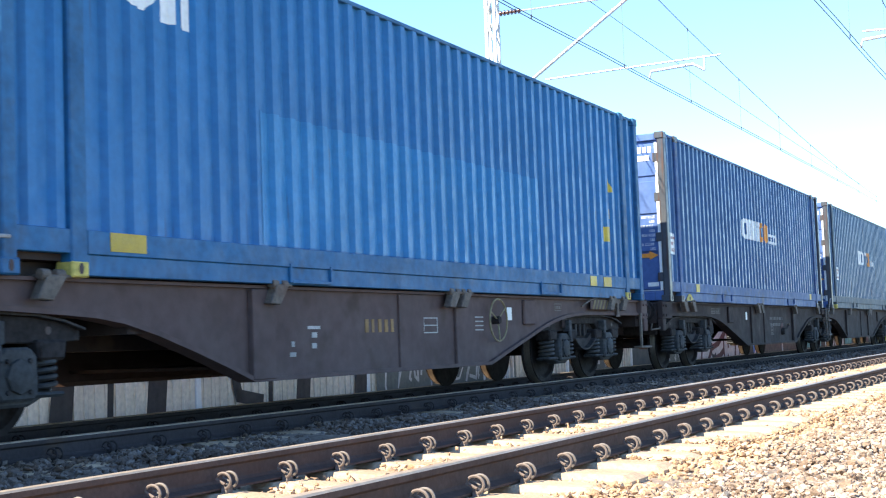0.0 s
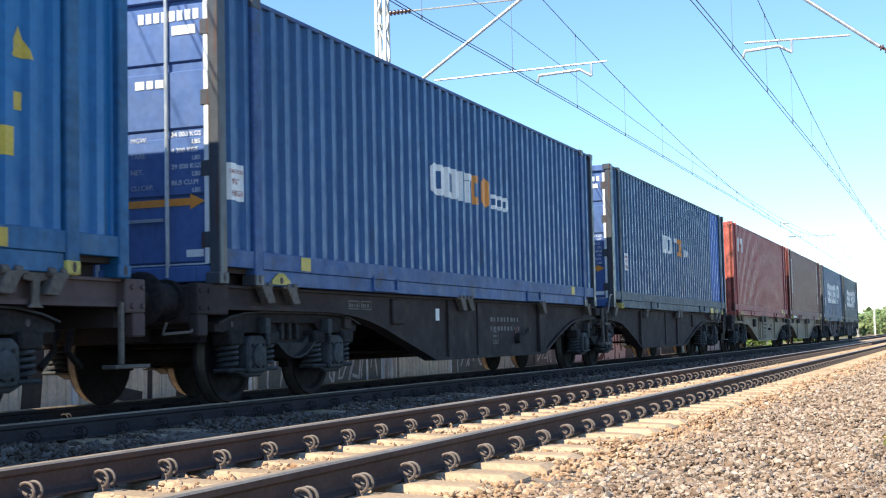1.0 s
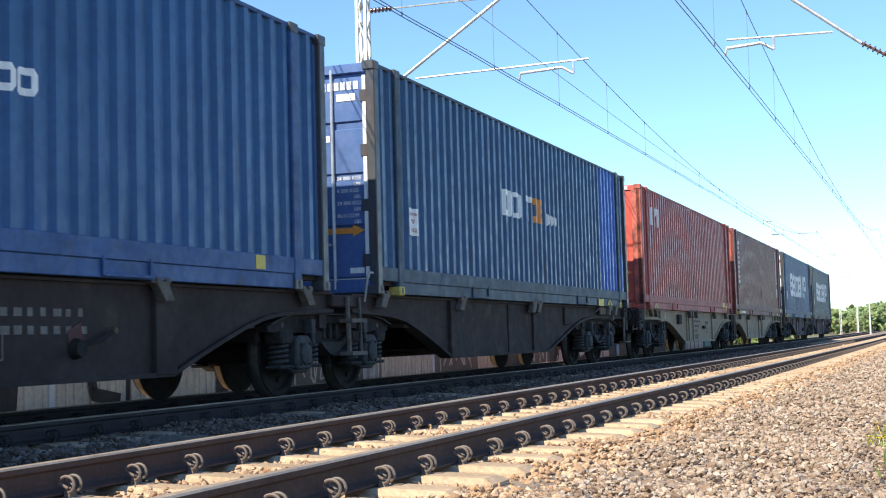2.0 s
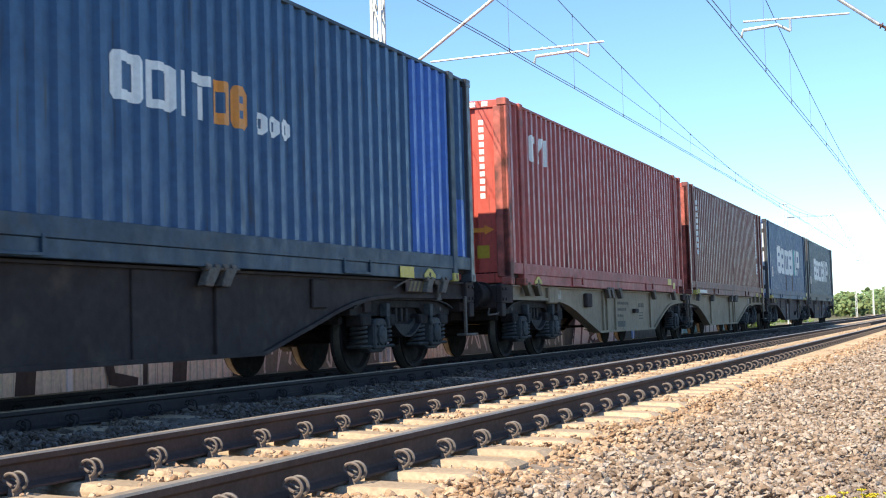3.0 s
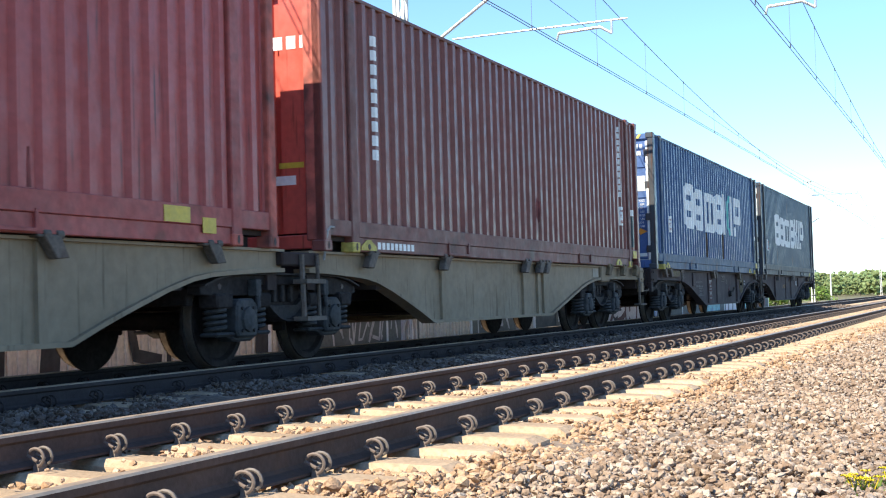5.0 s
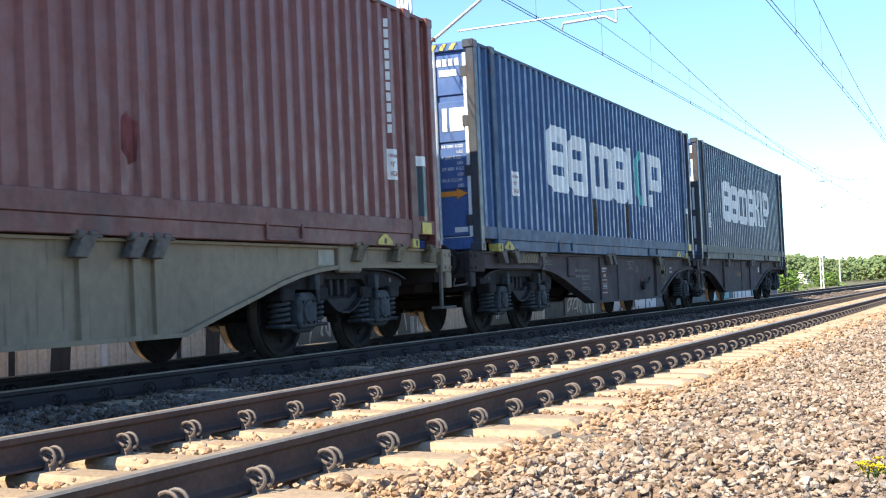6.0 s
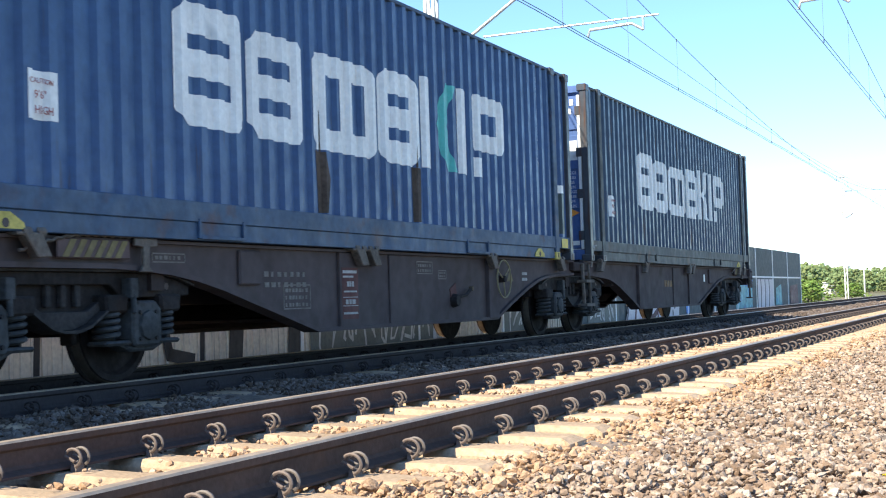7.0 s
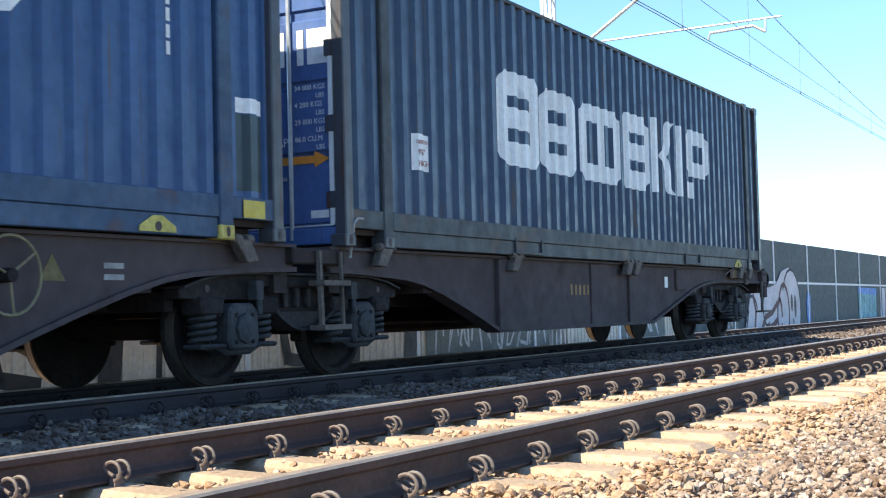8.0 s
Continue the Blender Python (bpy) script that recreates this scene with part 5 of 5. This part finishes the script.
spray([[(0.0, 0.9), (4.3, 0.8), (4.4, 1.12), (0.0, 1.15)]], "spray_blue", 60.2, 0.006)
spray([[(0.0, -0.25), (4.6, -0.25), (4.6, 1.15), (0.0, 1.15)]], "spray_pale", 66.0, 0.003)
for a in range(3):
    spray(stroke([(0.8 + 1.2 * a, -0.2), (1.0 + 1.2 * a, 0.5), (0.9 + 1.2 * a, 1.1)], 0.18), "spray_dark", 66.0, 0.006)
spray([[(0.1, -0.2), (2.2, -0.2), (2.0, 0.9), (0.3, 0.7)]], "spray_teal", 71.2, 0.003)
spray([[(0.1, -0.2), (3.2, -0.2), (3.0, 0.9), (0.3, 0.8)]], "spray_wine", 76.2, 0.003)

# ---- ballast stones ----
def bed_z(y):
    return np.interp(y, BED_Y, BED_Z)


PHI = (1 + 5 ** 0.5) / 2
ICO = np.array([(-1, PHI, 0), (1, PHI, 0), (-1, -PHI, 0), (1, -PHI, 0), (0, -1, PHI), (0, 1, PHI), (0, -1, -PHI), (0, 1, -PHI), (PHI, 0, -1), (PHI, 0, 1), (-PHI, 0, -1), (-PHI, 0, 1)]) / 1.902
ICO_F = np.array([(0, 11, 5), (0, 5, 1), (0, 1, 7), (0, 7, 10), (0, 10, 11), (1, 5, 9), (5, 11, 4), (11, 10, 2), (10, 7, 6), (7, 1, 8), (3, 9, 4), (3, 4, 2), (3, 2, 6), (3, 6, 8), (3, 8, 9),
                  (4, 9, 5), (2, 4, 11), (6, 2, 10), (8, 6, 7), (9, 8, 1)])


def lumps(name, centres, radii, mat, flat=0.76, jag=0.42, seed=1):
    """One mesh of many angular lumps."""
    r = np.random.default_rng(seed)
    n = len(centres)
    v = np.repeat(ICO[None], n, 0) * (1 + r.uniform(-jag, jag, (n, 12, 1)))
    v = v * r.uniform(0.45, 1.5, (n, 1, 3))
    q = r.normal(size=(n, 4))
    q /= np.linalg.norm(q, axis=1, keepdims=True)
    w, x, y, z = q.T
    R = np.stack([1 - 2 * (y * y + z * z), 2 * (x * y - z * w), 2 * (x * z + y * w), 2 * (x * y + z * w), 1 - 2 * (x * x + z * z), 2 * (y * z - x * w),
                  2 * (x * z - y * w), 2 * (y * z + x * w), 1 - 2 * (x * x + y * y)], 1).reshape(n, 3, 3)
    v = np.einsum("nij,nkj->nki", R, v) * radii[:, None, None]
    v[:, :, 2] *= flat
    v += centres[:, None, :]
    f = (ICO_F[None] + 12 * np.arange(n)[:, None, None]).reshape(-1, 3)
    me = bpy.data.meshes.new(name)
    v = v.reshape(-1, 3)
    me.vertices.add(len(v)), me.loops.add(len(f) * 3), me.polygons.add(len(f))
    me.vertices.foreach_set("co", v.ravel())
    me.loops.foreach_set("vertex_index", f.ravel().astype(np.int32))
    me.polygons.foreach_set("loop_start", np.arange(0, len(f) * 3, 3, dtype=np.int32))
    me.update(calc_edges=True)
    me.validate()
    me.materials.append(mat)
    me.polygons.foreach_set("use_smooth", np.zeros(len(f), dtype=bool))
    return new(name, me)


def scatter(s0, s1, y0, y1, step, r0, r1, sink, seed, crib=None):
    r = np.random.default_rng(seed)
    s, y = np.meshgrid(np.arange(s0, s1, step), np.arange(y0, y1, step))
    s, y = s.ravel(), y.ravel()
    s = s + r.uniform(-0.5, 0.5, len(s)) * step
    y = y + r.uniform(-0.5, 0.5, len(y)) * step
    if crib is not None:
        ph = (s - crib + 0.3) % 0.6 - 0.3
        keep = (np.abs(ph) > 0.140) | (y < NEAR - 1.22 - 0.06 * r.random(len(y)))
        s, y = s[keep], y[keep]
    rad = r0 + (r1 - r0) * r.random(len(s)) ** 1.6
    z = bed_z(y) + r.uniform(-0.034, 0.030, len(s)) - sink
    wob = 0.02 * np.sin(s * 1.7 + y * 2.1) + 0.015 * np.sin(s * 4.3 - y * 3.1)
    return np.stack([s, y + BEND * np.maximum(s - 5, 0) ** 2 / 2, z + wob], 1), rad


zones = [scatter(-6, 4.6, -0.9, 2.40, 0.058, 0.020, 0.040, -0.006, 31), scatter(4.6, 14, 0.0, 2.10, 0.028, 0.011, 0.027, -0.012, 1, 4.637), scatter(14, 26, 0.2, 2.10, 0.036, 0.014, 0.031, -0.012, 2, 4.637),
         scatter(26, 60, 0.0, 2.05, 0.066, 0.024, 0.042, 0.0, 3), scatter(60, 120, 0.0, 2.05, 0.15, 0.06, 0.10, 0.01, 4)]
c, r = np.concatenate([z[0] for z in zones]), np.concatenate([z[1] for z in zones])
tagged(lumps("shoulder_gravel", c, r, M["stone"], seed=11), "crushed brown and grey granite ballast on the shoulder", "gravel", kind="stuff")
zones = [scatter(4.6, 16, 1.95, 2.82, 0.031, 0.011, 0.028, -0.010, 21, 4.637), scatter(16, 30, 1.95, 2.82, 0.046, 0.016, 0.036, -0.010, 22, 4.637), scatter(30, 60, 1.9, 2.5, 0.078, 0.026, 0.046, 0.0, 23)]
c, r = np.concatenate([z[0] for z in zones]), np.concatenate([z[1] for z in zones])
tagged(lumps("dusty_gravel", c, r, M["stone_rust"], seed=17), "rust-dusted ballast at the sleeper ends", "gravel", kind="stuff")
zones = [scatter(2.5, 30, 2.96, 4.30, 0.042, 0.013, 0.034, -0.002, 5, 4.637), scatter(30, 70, 2.96, 4.30, 0.10, 0.030, 0.048, 0.0, 15, 4.637)]
# a few stones thrown up onto the sleepers
loose = scatter(2.5, 30, 3.02, 4.22, 0.36, 0.010, 0.020, 0.0, 25)
loose[0][:, 2] = -0.172
zones.append(loose)
c, r = np.concatenate([z[0] for z in zones]), np.concatenate([z[1] for z in zones])
tagged(lumps("crib_gravel", c, r, M["stone_rust"], seed=12), "loose rust-dusted ballast between the near sleepers", "gravel", kind="stuff")
# Between the tracks: stones coloured darker for brake dust and the train's shadow.
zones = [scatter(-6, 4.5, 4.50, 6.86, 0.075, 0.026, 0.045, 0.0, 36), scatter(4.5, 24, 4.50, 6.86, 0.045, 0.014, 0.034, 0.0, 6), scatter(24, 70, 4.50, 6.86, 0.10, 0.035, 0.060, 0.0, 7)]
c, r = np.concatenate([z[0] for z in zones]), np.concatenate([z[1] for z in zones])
tagged(lumps("middle_gravel", c, r, M["stone_dim"], seed=13), "ballast between the two tracks, darkened for brake dust and train shade", "gravel", kind="stuff")

# ---- plants at the edge of the ballast ----
def weed(s, y, height, blooms, seed):
    r = random.Random(seed)
    z0 = float(bed_z(y)) - 0.02
    w = thing("flowering_weed", "green weed with small yellow flowers in the ballast", "weed", "weeds in the ballast", at=pose(s, lateral(s, y), z0))
    blades = Shape()
    for i in range(60):
        a, d = r.uniform(0, 6.28), r.uniform(0, 0.16)
        x, yy = d * math.cos(a), d * math.sin(a)
        lx, ly, h = r.uniform(-0.07, 0.07), r.uniform(-0.07, 0.07), height * r.uniform(0.4, 1.0)
        t = r.uniform(0.004, 0.010)
        nx, ny = -math.sin(a + 1) * t, math.cos(a + 1) * t
        blades.add([(x - nx, yy - ny, 0), (x + nx, yy + ny, 0), (x + lx * 0.5 + nx, yy + ly * 0.5 + ny, h * 0.6), (x + lx, yy + ly, h), (x + lx * 0.5 - nx, yy + ly * 0.5 - ny, h * 0.6)], [(0, 1, 2, 3, 4)])
    part("leaves", blades, M["leaf"], w)
    for i in range(blooms):
        a, d, h = r.uniform(0, 6.28), r.uniform(0, 0.13), height * r.uniform(0.75, 1.1)
        cx, cy = d * math.cos(a), d * math.sin(a)
        fl = Shape()
        for k in range(6):
            q = k * 1.047 + a
            fl.add([(cx, cy, h), (cx + 0.022 * math.cos(q - 0.4), cy + 0.022 * math.sin(q - 0.4), h + 0.010), (cx + 0.030 * math.cos(q), cy + 0.030 * math.sin(q), h + 0.004), (cx + 0.022 * math.cos(q + 0.4), cy + 0.022 * math.sin(q + 0.4), h + 0.010)], [(0, 1, 2, 3)])
        fl.tube([(cx * 0.4, cy * 0.4, 0), (cx, cy, h)], 0.003, 4)
        part("flower", fl, M["flower"], w)


for i, (s, y, h, n) in enumerate(((6.85, 0.62, 0.13, 9), (7.15, 0.50, 0.12, 6), (11.4, 0.52, 0.16, 7), (12.3, 0.50, 0.20, 6), (10.2, 0.34, 0.20, 2), (10.7, 0.30, 0.18, 1), (9.4, 0.28, 0.20, 3), (13.6, 0.45, 0.18, 3))):
    weed(s, y, h, n, 40 + i)

# ---- distance ----
def woods():
    """Crowns that close into a wooded ridge, with lower growth at their feet."""
    r = np.random.default_rng(8)
    cs, rs, trunk = [], [], Shape()
    for i in range(520):
        d = r.uniform(290, 640)
        yaw = radians(r.uniform(-1.0, 14.8))
        x, y = d * math.cos(yaw), d * math.sin(yaw)
        h = 0.0168 * d * (0.78 + 0.16 * math.sin(yaw * 50) + 0.30 * r.random()) + 0.4
        w = h * r.uniform(0.36, 0.56)
        n = 80
        a, b, c = r.uniform(0, 6.28, n), r.uniform(-1, 1, n), r.random(n) ** 0.4
        q = np.sqrt(1 - b * b)
        p = np.stack([x + w * c * q * np.cos(a), y + w * c * q * np.sin(a), -0.6 + h * 0.52 + h * 0.50 * b * c], 1)
        cs.append(p), rs.append(w * r.uniform(0.09, 0.21, n))
        if i % 5 == 0:
            trunk.tube([(x, y, -0.7), (x + 0.2, y, h * 0.5)], 0.13, 5)
    # Crowns use the leaf colour with distance haze painted in.
    wd = tagged(lumps("woods", np.concatenate(cs), np.concatenate(rs), M["leaf_hazed"], 0.8, 0.4, 21), "distant mixed green woodland on low hills", "woods", kind="stuff")
    tagged(part("woods_trunks", trunk, M["bark"], wd), kind="stuff")


def bush(s, y, h, w, seed):
    r = np.random.default_rng(seed)
    b = thing("bush", "bright green leafy bush beside the line", "bush", "bushes", at=pose(s, y, -0.62))
    st = Shape()
    for k in range(6):
        a = k * 1.05
        st.tube([(0.1 * math.cos(a), 0.1 * math.sin(a), 0), (w * 0.5 * math.cos(a), w * 0.5 * math.sin(a), h * 0.75)], 0.03, 5)
    part("branches", st, M["bark"], b)
    n = 900
    a, c, q = r.uniform(0, 6.28, n), r.random(n) ** 0.35, r.random(n)
    lean = 1 + 0.35 * np.sin(a * 3) * np.cos(q * 5)
    p = np.stack([w * c * lean * np.cos(a) * np.sqrt(1 - 0.8 * q), w * c * lean * np.sin(a) * np.sqrt(1 - 0.8 * q), h * (0.12 + 0.88 * q * (0.8 + 0.2 * r.random(n)))], 1)
    lv = lumps("foliage", p, r.uniform(0.05, 0.13, n), M["leaf"], 0.5, 0.5, seed)
    lv.parent = b


woods()
bush(100, 15.0, 1.75, 2.0, 3), bush(104, 17.2, 1.4, 1.5, 4), bush(128, 18.5, 2.2, 2.0, 5), bush(150, 17.5, 1.8, 1.8, 6)


def block(label, x, y, w, d, h, floors, cols):
    b = thing("apartment_block", label, "building", "distant buildings", at=pose(x, y, -0.62))
    part("wall", Shape().box(0, d, 0, w, 0, h), M["render_white"], b, bevel=0.1)
    part("roof", Shape().box(-0.2, d + 0.2, -0.2, w + 0.2, h, h + 0.3), M["post"], b)
    for i in range(floors):
        for j in range(cols):
            y0 = w * (j + 0.25) / cols
            part("window", Shape().box(-0.06, 0.02, y0, y0 + w * 0.45 / cols, h * (i + 0.3) / floors, h * (i + 0.75) / floors), M["glass"], b)


block("pale distant apartment block above the trees", 700, 95.0, 7.5, 9, 13.5, 4, 3)
block("pale distant apartment block beside another", 720, 85.0, 6.5, 9, 12.5, 4, 3)
h = thing("shed", "small white shed with a low roof", "shed", at=pose(300, 36.5, -0.62))
part("wall", Shape().box(0, 4, 0, 5.0, 0, 2.4), M["render_white"], h, bevel=0.03)
part("roof", Shape().box(-0.3, 4.3, -0.3, 5.3, 2.4, 2.6), M["post"], h, bevel=0.05)
part("window", Shape().box(-0.04, 0.02, 1.2, 2.4, 1.0, 1.8), M["glass"], h)
for s, y, hh in ((187, 20.0, 6.2), (165, 8.6, 4.2), (240, 14.5, 7.0)):
    p = thing("line_pole", "slim pale pole beside the line", "pole", "poles", at=pose(s, y, -0.62))
    part("shaft", Shape().lathe([(0, 0.11), (hh, 0.08)], (0, 0, 0), "z", 10), M["mast"], p, smooth=True)
    part("cap", Shape().lathe([(hh, 0.1), (hh + 0.1, 0.06)], (0, 0, 0), "z", 10), M["mast"], p)

# ---- tracks last: many small pieces ----
track("near track of rusty rails on sunlit concrete sleepers", NEAR, 4.637 - 0.6 * 16, 300, 130)
# The far track takes the rail and clip colours darkened for shade.
track("far track under the train, shaded rails on concrete sleepers", FAR, 4.3 - 0.6 * 16, 300, 100, "rail_shaded", "clip_shaded")


def motions():
    for i, c in enumerate(FLEET):
        walk(c, [(t / 2, on_line(START[i] - gone(t / 2), FAR, DECK, L45)) for t in range(17)])
    for i, w in enumerate(WAGONS):
        walk(w, [(t / 2, on_line(START[2 * i] - gone(t / 2), FAR, 0, 28.6)) for t in range(17)])
    for a in WHEELSETS:
        x, y, z = a.location
        walk(a, [(k / 30, Matrix.Translation((x, y, z)) @ Matrix.Rotation(-gone(k / 30) / 0.46, 4, "Y")) for k in range(241)])


motions()
